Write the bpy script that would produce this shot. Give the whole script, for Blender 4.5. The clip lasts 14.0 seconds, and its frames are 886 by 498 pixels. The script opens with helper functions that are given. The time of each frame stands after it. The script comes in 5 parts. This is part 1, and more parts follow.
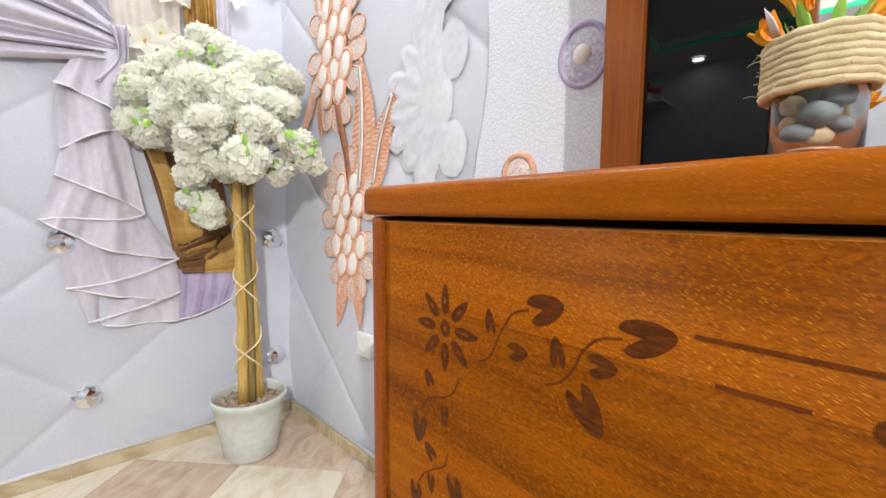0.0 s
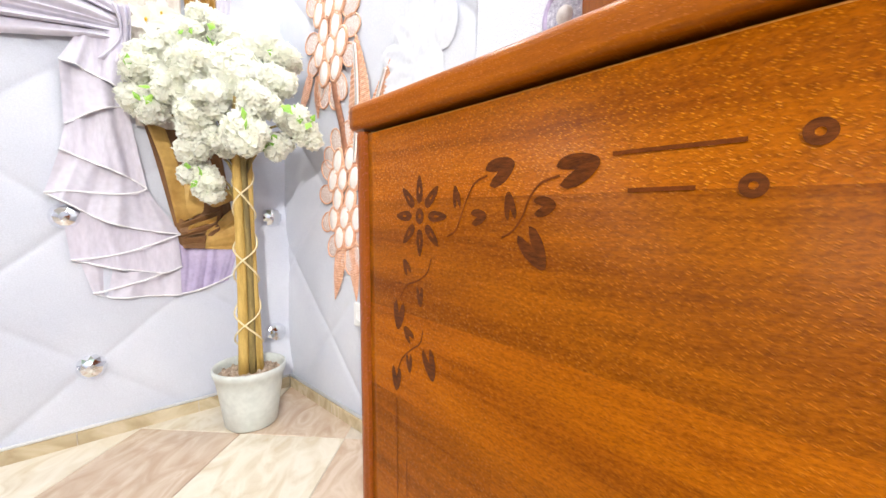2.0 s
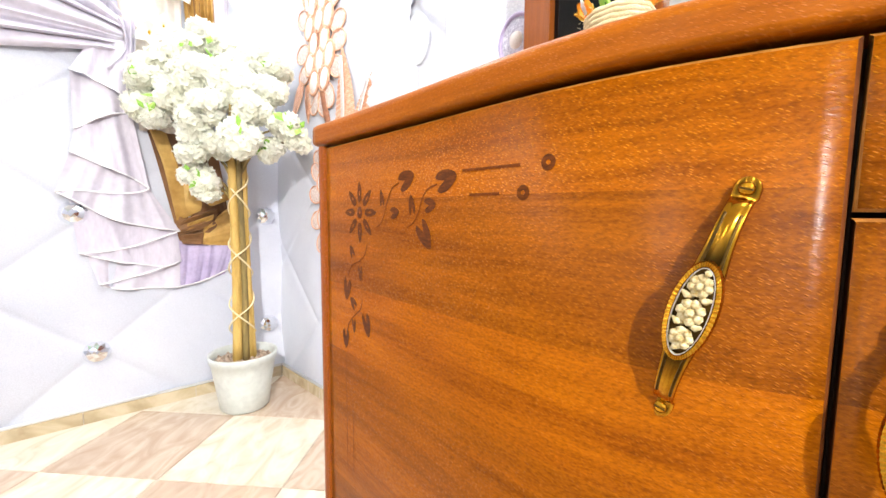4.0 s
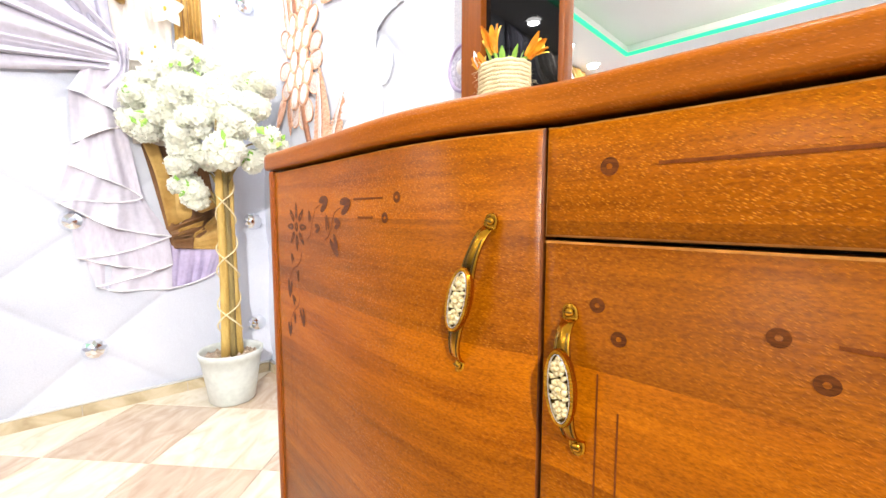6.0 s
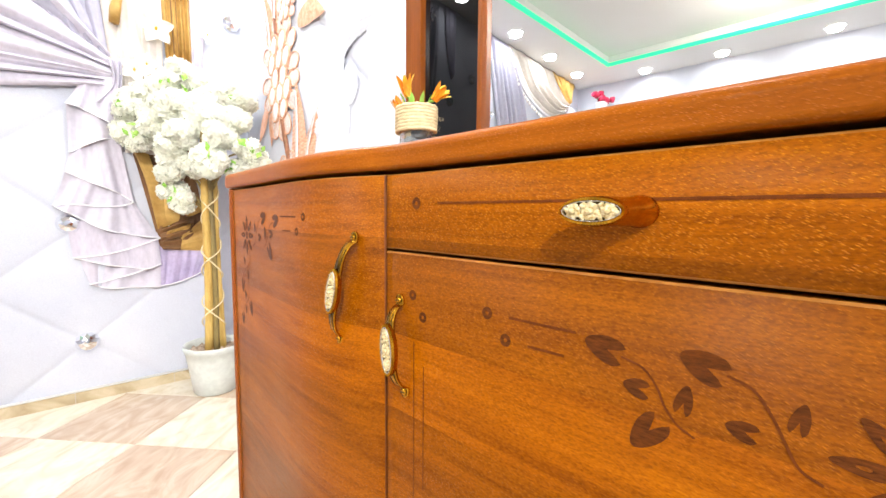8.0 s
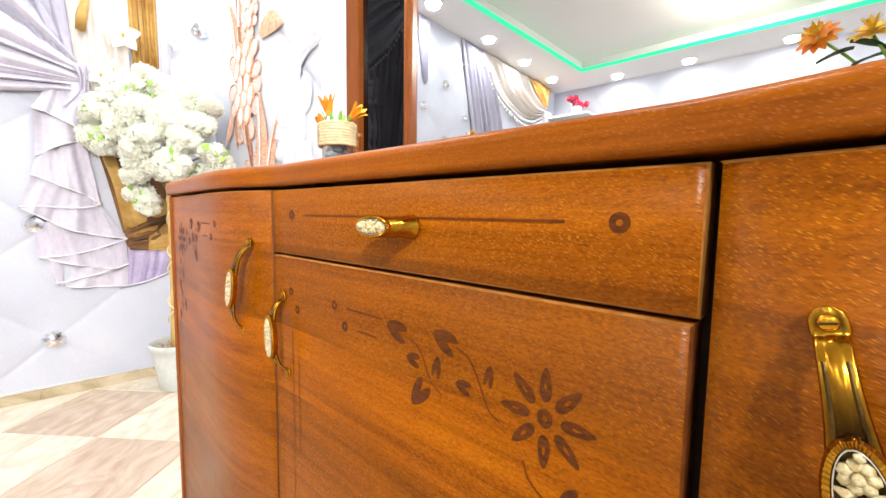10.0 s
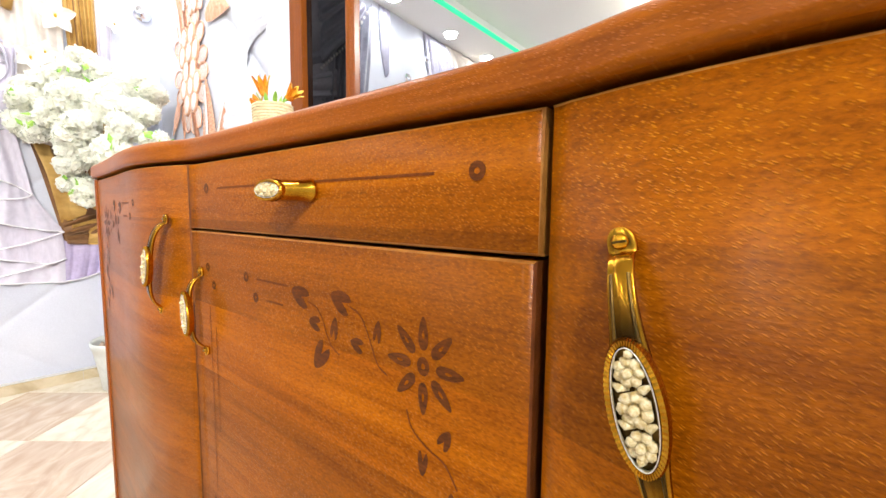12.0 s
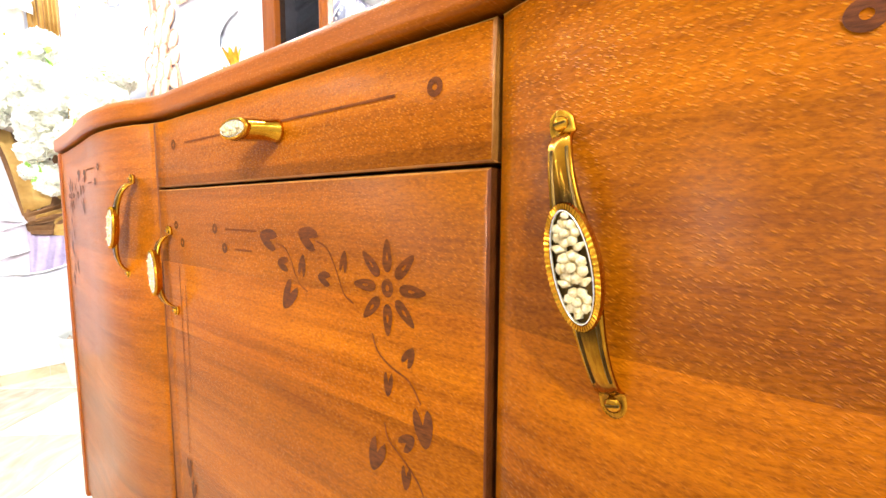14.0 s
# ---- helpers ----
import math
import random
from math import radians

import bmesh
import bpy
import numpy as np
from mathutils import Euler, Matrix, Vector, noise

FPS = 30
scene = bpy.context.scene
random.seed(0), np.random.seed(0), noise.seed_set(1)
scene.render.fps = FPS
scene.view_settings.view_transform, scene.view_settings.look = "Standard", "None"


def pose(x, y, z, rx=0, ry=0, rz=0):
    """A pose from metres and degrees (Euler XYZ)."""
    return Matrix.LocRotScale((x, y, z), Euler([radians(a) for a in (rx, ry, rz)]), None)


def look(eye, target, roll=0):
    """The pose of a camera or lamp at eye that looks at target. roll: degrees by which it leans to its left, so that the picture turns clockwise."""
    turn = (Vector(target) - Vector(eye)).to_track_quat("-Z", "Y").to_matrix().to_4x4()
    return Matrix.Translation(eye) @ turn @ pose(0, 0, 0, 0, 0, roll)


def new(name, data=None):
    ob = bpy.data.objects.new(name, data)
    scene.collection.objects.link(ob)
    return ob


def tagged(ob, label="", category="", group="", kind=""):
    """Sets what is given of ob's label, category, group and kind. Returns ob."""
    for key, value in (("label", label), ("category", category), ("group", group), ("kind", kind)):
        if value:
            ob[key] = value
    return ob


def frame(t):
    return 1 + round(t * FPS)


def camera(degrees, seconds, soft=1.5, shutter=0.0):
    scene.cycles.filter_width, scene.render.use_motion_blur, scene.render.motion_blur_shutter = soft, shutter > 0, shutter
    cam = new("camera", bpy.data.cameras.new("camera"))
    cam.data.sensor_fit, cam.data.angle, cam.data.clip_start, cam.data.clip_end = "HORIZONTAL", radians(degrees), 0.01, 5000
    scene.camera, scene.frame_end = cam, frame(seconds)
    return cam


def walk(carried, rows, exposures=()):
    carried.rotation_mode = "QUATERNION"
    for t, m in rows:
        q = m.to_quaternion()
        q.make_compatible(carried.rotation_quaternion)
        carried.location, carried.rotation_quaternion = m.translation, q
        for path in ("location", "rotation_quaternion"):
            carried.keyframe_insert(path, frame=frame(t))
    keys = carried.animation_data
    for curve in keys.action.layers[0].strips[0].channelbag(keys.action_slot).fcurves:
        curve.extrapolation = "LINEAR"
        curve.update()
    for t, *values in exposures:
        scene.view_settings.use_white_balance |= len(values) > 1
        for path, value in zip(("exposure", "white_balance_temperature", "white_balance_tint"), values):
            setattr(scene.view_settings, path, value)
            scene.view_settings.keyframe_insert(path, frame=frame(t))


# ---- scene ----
cam = camera(94.9, 14.0)
METRES, EYE, TILT, LEAN, TURN = 0.92, 0.846, 0.0, 0.0, -45.8
ROWS = [
    (0.0, 0.0, 0.0, 0.0, 0.03, -5.2, -0.33),
    (0.5, 0.0002, 0.0007, -0.0344, 0.01, -5.26, -0.28),
    (1.0, 0.0032, -0.0067, -0.0639, 0.07, -5.27, -0.14),
    (1.5, 0.0115, -0.0222, -0.0855, 0.15, -5.31, -0.02),
    (2.0, 0.0254, -0.0479, -0.0945, 0.15, -5.3, -0.06),
    (4.5, 0.1366, -0.2053, -0.0976, 0.13, -5.22, -0.43),
    (5.0, 0.1675, -0.2342, -0.0929, 0.21, -5.18, -0.22),
    (5.5, 0.2007, -0.2651, -0.0861, 0.26, -5.26, -0.04),
    (6.0, 0.2353, -0.2995, -0.0765, 0.25, -5.13, -0.05),
    (6.5, 0.2682, -0.3346, -0.0706, 0.24, -5.07, -0.18),
    (7.0, 0.303, -0.3719, -0.0629, 0.21, -4.99, -0.3),
    (7.5, 0.3431, -0.4132, -0.0589, 0.19, -4.92, -0.47),
    (10.0, 0.5451, -0.5473, -0.039, -1.23, -4.92, -0.77),
    (10.5, 0.5742, -0.5538, -0.0402, -2.19, -4.97, -0.9),
    (11.0, 0.5929, -0.558, -0.0484, -3.33, -5.1, -0.87),
    (11.5, 0.605, -0.5596, -0.0575, -4.43, -5.18, -0.7),
    (12.0, 0.6132, -0.5625, -0.07, -5.39, -5.23, -0.58),
    (12.5, 0.619, -0.5649, -0.0852, -6.24, -5.29, -0.42),
    (13.0, 0.6224, -0.5687, -0.0994, -7.05, -5.3, -0.29),
    (13.5, 0.6236, -0.5728, -0.1134, -7.6, -5.31, -0.24),
    (14.0, 0.6268, -0.5793, -0.127, -7.98, -5.33, -0.21),
]
EXPOSURES = [(0.0, -0.54), (1.0, -0.36), (1.5, -0.18), (2.2, -0.02), (5.0, 0.28), (7.5, 0.20), (10.0, 0.10), (11.0, 0.0), (12.5, 0.28), (14.0, 0.76)]
walk(cam, [(t, pose(0, 0, EYE, TILT, LEAN, TURN) @ pose(METRES * x, METRES * y, METRES * z, 90 + pitch, roll, yaw)) for t, x, y, z, yaw, pitch, roll in ROWS],
     EXPOSURES)

# ---- world and lights ----
world = bpy.data.worlds.new("world")
scene.world = world
world.use_nodes = True
world.node_tree.nodes["Background"].inputs[0].default_value = (0.9, 0.93, 1.0, 1)
world.node_tree.nodes["Background"].inputs[1].default_value = 0.05

SPOT_POWER = 7.4
CEIL = 2.45
# the four at y = -2.12 are unseen, added to light the fronts from the south
SPOTS = [(-1.0, 1.62), (-1.8, 1.68), (-2.5, 1.73), (-3.2, 1.78), (0.40, 1.30), (-3.58, 1.15), (-3.58, 0.42), (-3.58, -0.4), (-3.58, -1.3),
         (0.42, 0.75), (0.42, -0.25), (0.42, -1.15), (-0.45, -2.12), (-1.4, -2.12), (-2.3, -2.12), (-3.0, -2.12)]


def lamp(name, at, size, power, color=(1, 0.97, 0.93)):
    data = bpy.data.lights.new(name, "AREA")
    data.shape, data.size, data.energy, data.color = "DISK", size, power, color
    ob = new(name, data)
    ob.matrix_world = pose(*at)
    return ob


for sx, sy in SPOTS:
    lamp("spot_light", (sx, sy, CEIL - 0.035), 0.1, SPOT_POWER * (0.4 if sx < -3.4 else 0.6 if sx < -0.5 and sy > -2 else 1.0 if sy < -2 else 1.4 if sy > 1.2 else 0.95), (0.96, 0.98, 1.0))
# added key lamp, unseen: aimed past the sideboard so its pulls cast shadows
key = lamp("spot_light", (-1.4, -2.12, CEIL - 0.045), 0.09, 12.5, (1.0, 0.97, 0.92))
key.matrix_world = look((-1.4, -2.12, CEIL - 0.045), (0.25, 0.60, 0.85))
key.data.spread = radians(52)
bulb = bpy.data.lights.new("chandelier_light", "POINT")
bulb.energy, bulb.color, bulb.shadow_soft_size = 30.0, (1, 0.90, 0.76), 0.03
new("chandelier_light", bulb).location = (-2.55, -0.12, 2.44)


# ---- materials ----
def nodes_of(name):
    m = bpy.data.materials.new(name)
    m.use_nodes = True
    nt = m.node_tree
    return m, nt, nt.nodes["Principled BSDF"]


def link(nt, a, out, b, inp):
    nt.links.new(a.outputs[out], b.inputs[inp])


def coords(nt, scale=(1, 1, 1), turn=(0, 0, 0), shift=None):
    """Object coordinates, scaled and turned; shift: a colour socket that moves them, so that each strip has a grain of its own."""
    tc, mp = nt.nodes.new("ShaderNodeTexCoord"), nt.nodes.new("ShaderNodeMapping")
    mp.inputs["Scale"].default_value = scale
    mp.inputs["Rotation"].default_value = turn
    if shift is None:
        link(nt, tc, "Object", mp, "Vector")
    else:
        ad = nt.nodes.new("ShaderNodeVectorMath")
        ad.operation = "MULTIPLY_ADD"
        nt.links.new(shift, ad.inputs[0])
        ad.inputs[1].default_value = (3.0, 37.0, 5.0)
        link(nt, tc, "Object", ad, 2)
        link(nt, ad, "Vector", mp, "Vector")
    return mp


def noise_node(nt, vec, scale, detail=4, rough=0.55):
    n = nt.nodes.new("ShaderNodeTexNoise")
    n.inputs["Scale"].default_value, n.inputs["Detail"].default_value, n.inputs["Roughness"].default_value = scale, detail, rough
    if vec:
        link(nt, vec, "Vector", n, "Vector")
    return n


def ramp(nt, src, out, stops):
    r = nt.nodes.new("ShaderNodeValToRGB")
    els = r.color_ramp.elements
    els.remove(els[1])
    els[0].position = stops[0][0]
    for p, c in stops[1:]:
        els.new(p)
    for e, (p, c) in zip(els, stops):
        e.color = (*c, 1) if len(c) == 3 else c
    link(nt, src, out, r, "Fac")
    return r


def mix(nt, mode, fac, a, b):
    """Mix of two colour sockets; fac a number or a socket."""
    n = nt.nodes.new("ShaderNodeMix")
    n.data_type, n.blend_type = "RGBA", mode
    if isinstance(fac, (int, float)):
        n.inputs[0].default_value = fac
    else:
        nt.links.new(fac, n.inputs[0])
    nt.links.new(a, n.inputs[6])
    nt.links.new(b, n.inputs[7])
    return n


def bump(nt, bsdf, src, out, strength, dist, under=None):
    b = nt.nodes.new("ShaderNodeBump")
    b.inputs["Strength"].default_value, b.inputs["Distance"].default_value = strength, dist
    link(nt, src, out, b, "Height")
    if under:
        link(nt, under, "Normal", b, "Normal")
    link(nt, b, "Normal", bsdf, "Normal")
    return b


def surface(name, dark, light, rough=0.5, metal=0.0, scale=20.0, stretch=(1, 1, 1), relief=0.2, depth=0.002, coat=0.0, sheen=0.0, fine=8.0, gloss=0.3, grain=0.88):
    """A plain surface with a coarse colour drift, a fine grain and a little relief."""
    m, nt, b = nodes_of(name)
    v = coords(nt, stretch)
    n1, n2 = noise_node(nt, v, scale, 4), noise_node(nt, v, scale * fine, 3)
    r = ramp(nt, n1, "Fac", [(0.3, dark), (0.7, light)])
    g = ramp(nt, n2, "Fac", [(0.3, (grain,) * 3), (0.7, (1, 1, 1))])
    c = mix(nt, "MULTIPLY", 1.0, r.outputs[0], g.outputs[0])
    nt.links.new(c.outputs[2], b.inputs["Base Color"])
    rr = ramp(nt, n1, "Fac", [(0.2, (rough * 0.8,) * 3), (0.8, (min(1, rough * 1.2),) * 3)])
    link(nt, rr, "Color", b, "Roughness")
    b.inputs["Metallic"].default_value = metal
    b.inputs["Coat Weight"].default_value = coat
    b.inputs["Coat Roughness"].default_value = 0.12
    b.inputs["Sheen Weight"].default_value = sheen
    b.inputs["Specular IOR Level"].default_value = gloss
    if relief:
        bump(nt, b, n2, "Fac", relief, depth)
    return m


# lower edges and tones of the veneer strips on the fronts, and how thickly each is flecked
STRIPS = ((0.0, 0.93, 0.25), (0.22, 1.08, 0.3), (0.31, 0.87, 0.25), (0.40, 1.07, 0.3), (0.485, 0.90, 0.25), (0.575, 1.10, 0.3), (0.663, 0.83, 0.4), (0.768, 1.08, 1.0))


def wood(name, dark, light, grain_axis="y", flecks=0.5, rough=0.30, boards=((0.0, 1.0, 1.0), (1.0, 1.0, 1.0)), coat=0.30, coat_rough=0.22):
    """Varnished beech veneer: long grain, strips of slightly different tone, short leaning ray flecks that catch the light."""
    m, nt, b = nodes_of(name)
    lengthwise = grain_axis == "y"
    # strips
    tc, sep = nt.nodes.new("ShaderNodeTexCoord"), nt.nodes.new("ShaderNodeSeparateXYZ")
    link(nt, tc, "Object", sep, "Vector")
    across = "Z" if lengthwise else "Y"
    br = ramp(nt, sep, across, [(e, (t, t * 0.98, t * 0.96)) for e, t, k in boards])
    br.color_ramp.interpolation = "CONSTANT"
    dens = ramp(nt, sep, across, [(e, (k,) * 3) for e, t, k in boards])
    dens.color_ramp.interpolation = "CONSTANT"
    own = br.outputs[0]
    # soft streaks and fine grain
    g1 = noise_node(nt, coords(nt, (30, 2.2, 60) if lengthwise else (30, 60, 2.2), shift=own), 1.0, 5, 0.6)
    g2 = noise_node(nt, coords(nt, (160, 9, 300) if lengthwise else (160, 300, 9), shift=own), 1.0, 3, 0.6)
    r = ramp(nt, g1, "Fac", [(0.2, dark), (0.5, tuple(0.40 * p + 0.60 * q for p, q in zip(dark, light))), (0.8, light)])
    fine = ramp(nt, g2, "Fac", [(0.3, (0.82, 0.79, 0.76)), (0.7, (1.06, 1.06, 1.06))])
    c = mix(nt, "MULTIPLY", 0.9, r.outputs[0], fine.outputs[0])
    c2 = mix(nt, "MULTIPLY", 1.0, c.outputs[2], br.outputs[0])
    big = noise_node(nt, coords(nt, (4, 3, 9) if lengthwise else (4, 9, 3), shift=own), 1.6, 3)
    bg = ramp(nt, big, "Fac", [(0.3, (0.86, 0.83, 0.80)), (0.7, (1.06, 1.06, 1.06))])
    c3 = mix(nt, "MULTIPLY", 0.8, c2.outputs[2], bg.outputs[0])
    # ray flecks
    lean = coords(nt, (1, 1, 1), (-0.48, 0, 0))
    size = nt.nodes.new("ShaderNodeMapping")
    size.inputs["Scale"].default_value = (60, 270, 880) if lengthwise else (60, 880, 270)
    link(nt, lean, "Vector", size, "Vector")
    fk = nt.nodes.new("ShaderNodeTexVoronoi")
    fk.inputs["Scale"].default_value = 1.0
    link(nt, size, "Vector", fk, "Vector")
    dash = ramp(nt, fk, "Distance", [(0.16, (1, 1, 1)), (0.42, (0, 0, 0))])
    some = ramp(nt, fk, "Color", [(0.22, (0.05, 0.05, 0.05)), (0.58, (1, 1, 1))])
    dash = mix(nt, "MULTIPLY", 1.0, dash.outputs[0], some.outputs[0])
    patch = ramp(nt, noise_node(nt, coords(nt, (9, 6, 16)), 1.0, 3), "Fac", [(0.32, (0.45, 0.45, 0.45)), (0.58, (1, 1, 1))])
    fr = mix(nt, "MULTIPLY", 1.0, dash.outputs[2], patch.outputs[0])
    fr = mix(nt, "MULTIPLY", 1.0, fr.outputs[2], dens.outputs[0])
    fm = nt.nodes.new("ShaderNodeMath")
    fm.operation = "MULTIPLY"
    nt.links.new(fr.outputs[2], fm.inputs[0])
    fm.inputs[1].default_value = min(1.0, 1.05 * flecks)
    lite = nt.nodes.new("ShaderNodeRGB")
    lite.outputs[0].default_value = (min(1, light[0] * 1.6), light[1] * 2.0, light[2] * 20.0, 1)
    c4 = mix(nt, "MIX", fm.outputs[0], c3.outputs[2], lite.outputs[0])
    # short dark hatching between the flecks
    spots = noise_node(nt, coords(nt, (300, 240, 660) if lengthwise else (300, 660, 240), (-0.3, 0, 0)), 1.0, 3, 0.65)
    mo = ramp(nt, spots, "Fac", [(0.34, (0.70, 0.65, 0.60)), (0.52, (0.98, 0.97, 0.96)), (0.68, (1.14, 1.16, 1.16))])
    c5 = mix(nt, "MULTIPLY", min(1.0, 1.6 * flecks), c4.outputs[2], mo.outputs[0])
    nt.links.new(c5.outputs[2], b.inputs["Base Color"])
    b.inputs["Roughness"].default_value = rough
    b.inputs["Coat Weight"].default_value = coat
    b.inputs["Coat Roughness"].default_value = coat_rough
    b.inputs["Specular IOR Level"].default_value = 0.05
    bp = bump(nt, b, g2, "Fac", 0.10, 0.0008)
    pores = noise_node(nt, coords(nt, (520, 130, 520) if lengthwise else (520, 520, 130), (0.16, 0, 0)), 1.0, 2, 0.5)
    bp = bump(nt, b, pores, "Fac", 0.42 * flecks, 0.0010, bp)
    link(nt, bp, "Normal", b, "Coat Normal")
    bump(nt, b, fr, 2, 1.0 * flecks, 0.0012, bp)
    return m


def glow(name, color, strength):
    m, nt, b = nodes_of(name)
    b.inputs["Base Color"].default_value = (*color, 1)
    b.inputs["Emission Color"].default_value = (*color, 1)
    b.inputs["Emission Strength"].default_value = strength
    return m


def plain(name, color, rough=0.5, metal=0.0, **kw):
    m, nt, b = nodes_of(name)
    b.inputs["Base Color"].default_value = (*color, 1)
    b.inputs["Roughness"].default_value, b.inputs["Metallic"].default_value = rough, metal
    for k, val in kw.items():
        b.inputs[k].default_value = val
    return m


def marble(name, base, vein, pale):
    m, nt, b = nodes_of(name)
    info = nt.nodes.new("ShaderNodeObjectInfo")
    tc, mp, add = nt.nodes.new("ShaderNodeTexCoord"), nt.nodes.new("ShaderNodeMapping"), nt.nodes.new("ShaderNodeVectorMath")
    link(nt, tc, "Object", mp, "Vector")
    mp.inputs["Scale"].default_value = (1, 2.2, 1)
    mp.inputs["Rotation"].default_value = (0, 0, -0.35)
    sc = nt.nodes.new("ShaderNodeVectorMath")
    sc.operation = "SCALE"
    link(nt, info, "Location", sc, 0)
    sc.inputs["Scale"].default_value = 7.3
    add.operation = "ADD"
    link(nt, mp, "Vector", add, 0)
    link(nt, sc, "Vector", add, 1)
    n1 = nt.nodes.new("ShaderNodeTexNoise")
    n1.inputs["Scale"].default_value, n1.inputs["Detail"].default_value, n1.inputs["Distortion"].default_value = 5.0, 9, 2.2
    link(nt, add, "Vector", n1, "Vector")
    r = ramp(nt, n1, "Fac", [(0.3, vein), (0.48, base), (0.62, pale), (0.75, base)])
    rn = ramp(nt, info, "Random", [(0, (0.93, 0.92, 0.9)), (1, (1.04, 1.04, 1.04))])
    c = mix(nt, "MULTIPLY", 1.0, r.outputs[0], rn.outputs[0])
    nt.links.new(c.outputs[2], b.inputs["Base Color"])
    b.inputs["Roughness"].default_value = 0.22
    return m


WOOD_DOOR = wood("veneer_door", (0.165, 0.037, 0.0002), (0.412, 0.121, 0.0004), boards=STRIPS, flecks=0.65, coat=0.17, coat_rough=0.24)
WOOD_TOP = wood("veneer_top", (0.180, 0.041, 0.001), (0.410, 0.118, 0.003), flecks=0.24, coat=0.16, coat_rough=0.26)
WOOD_POST = wood("veneer_post", (0.17, 0.046, 0.006), (0.31, 0.092, 0.012), "z", flecks=0.1)
WOOD_SIDE = wood("veneer_side", (0.19, 0.046, 0.006), (0.34, 0.092, 0.012), "z", flecks=0.2)
EDGE = surface("worn_edge", (0.26, 0.090, 0.012), (0.46, 0.20, 0.040), 0.4, scale=60)
EDGE_DARK = surface("dark_edge", (0.085, 0.020, 0.003), (0.17, 0.045, 0.007), 0.4, scale=60)
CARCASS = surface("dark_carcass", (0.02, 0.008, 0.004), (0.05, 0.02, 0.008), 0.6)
INLAY = surface("dark_inlay", (0.070, 0.017, 0.003), (0.175, 0.046, 0.006), 0.5, scale=100, stretch=(4, 1, 5), coat=0.15, gloss=0.08, relief=0.3, depth=0.0006, fine=3, grain=0.7)
INLAY_LINE = surface("inlay_line_wood", (0.115, 0.027, 0.004), (0.19, 0.048, 0.008), 0.5, scale=120, coat=0.0, gloss=0.08)
BRASS = surface("antique_brass", (0.36, 0.150, 0.010), (0.76, 0.39, 0.028), 0.18, 1.0, scale=38, relief=0.05)
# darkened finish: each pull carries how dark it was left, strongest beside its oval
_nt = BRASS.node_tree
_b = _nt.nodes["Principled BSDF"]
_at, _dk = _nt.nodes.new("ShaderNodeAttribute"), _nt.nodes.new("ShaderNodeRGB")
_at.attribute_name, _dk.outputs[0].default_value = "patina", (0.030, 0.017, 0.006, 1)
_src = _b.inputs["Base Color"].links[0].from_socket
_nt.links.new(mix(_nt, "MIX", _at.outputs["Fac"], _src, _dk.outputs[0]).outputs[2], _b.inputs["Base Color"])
BRASS_DARK = surface("brass_patina", (0.05, 0.03, 0.012), (0.16, 0.09, 0.02), 0.4, 1.0, scale=90)
CREAM = surface("cream_enamel", (0.50, 0.34, 0.10), (0.86, 0.76, 0.50), 0.22, 0.0, scale=420, coat=0.6)
SILVER = surface("silver_rim", (0.7, 0.68, 0.62), (0.9, 0.88, 0.84), 0.2, 1.0, scale=80)
MIRROR = plain("mirror_silver", (0.93, 0.95, 0.95), 0.0, 1.0)
BLACK_GLASS = plain("black_glass", (0.002, 0.002, 0.002), 0.02, 0.0, **{"Specular IOR Level": 0.32})
CHROME = plain("crystal_chrome", (0.85, 0.86, 0.9), 0.08, 1.0)
PAPER = surface("wallpaper", (0.60, 0.625, 0.73), (0.70, 0.72, 0.805), 0.5, scale=3.0, relief=0.1, depth=0.0006, fine=90)
PAPER_R = surface("wallpaper_pale", (0.60, 0.625, 0.72), (0.71, 0.73, 0.80), 0.5, scale=3.0, relief=0.1, depth=0.0006, fine=90)
SILK = surface("lavender_silk", (0.58, 0.54, 0.64), (0.67, 0.63, 0.73), 0.42, scale=5.0, stretch=(3, 1, 1), relief=0.05, sheen=0.3)
SILK_PALE = surface("pale_silk", (0.58, 0.55, 0.64), (0.68, 0.64, 0.74), 0.42, scale=6.0, relief=0.05, sheen=0.3)
SILK_GREY = surface("grey_silk", (0.41, 0.40, 0.49), (0.48, 0.46, 0.57), 0.42, scale=5.0, relief=0.05, sheen=0.2)
SILK_VIOLET = surface("violet_silk", (0.40, 0.34, 0.55), (0.62, 0.54, 0.76), 0.45, scale=8.0, relief=0.05)
BEIGE = surface("beige_satin", (0.66, 0.60, 0.55), (0.77, 0.70, 0.64), 0.42, scale=6.0, relief=0.05)
GOLD = surface("gold_satin", (0.38, 0.20, 0.045), (0.68, 0.44, 0.14), 0.42, scale=7.0, relief=0.05)
BROWN = surface("brown_satin", (0.11, 0.05, 0.02), (0.28, 0.14, 0.06), 0.45, scale=8.0, relief=0.05)
PIPING = surface("white_piping", (0.82, 0.8, 0.86), (0.93, 0.92, 0.95), 0.5, scale=30)
PEARL = surface("pearl", (0.86, 0.78, 0.74), (0.95, 0.92, 0.90), 0.25, scale=40, coat=0.3, relief=0)
ROSEGOLD = surface("rose_gold", (0.66, 0.31, 0.18), (0.88, 0.56, 0.40), 0.4, 0.0, scale=50, coat=0.3, relief=0.3)
ROSEDARK = surface("rose_gold_shade", (0.22, 0.09, 0.05), (0.42, 0.19, 0.11), 0.45, scale=40)
LAVGEM = surface("lavender_gems", (0.42, 0.40, 0.55), (0.80, 0.79, 0.88), 0.25, scale=120, relief=0.8, depth=0.003, fine=2)
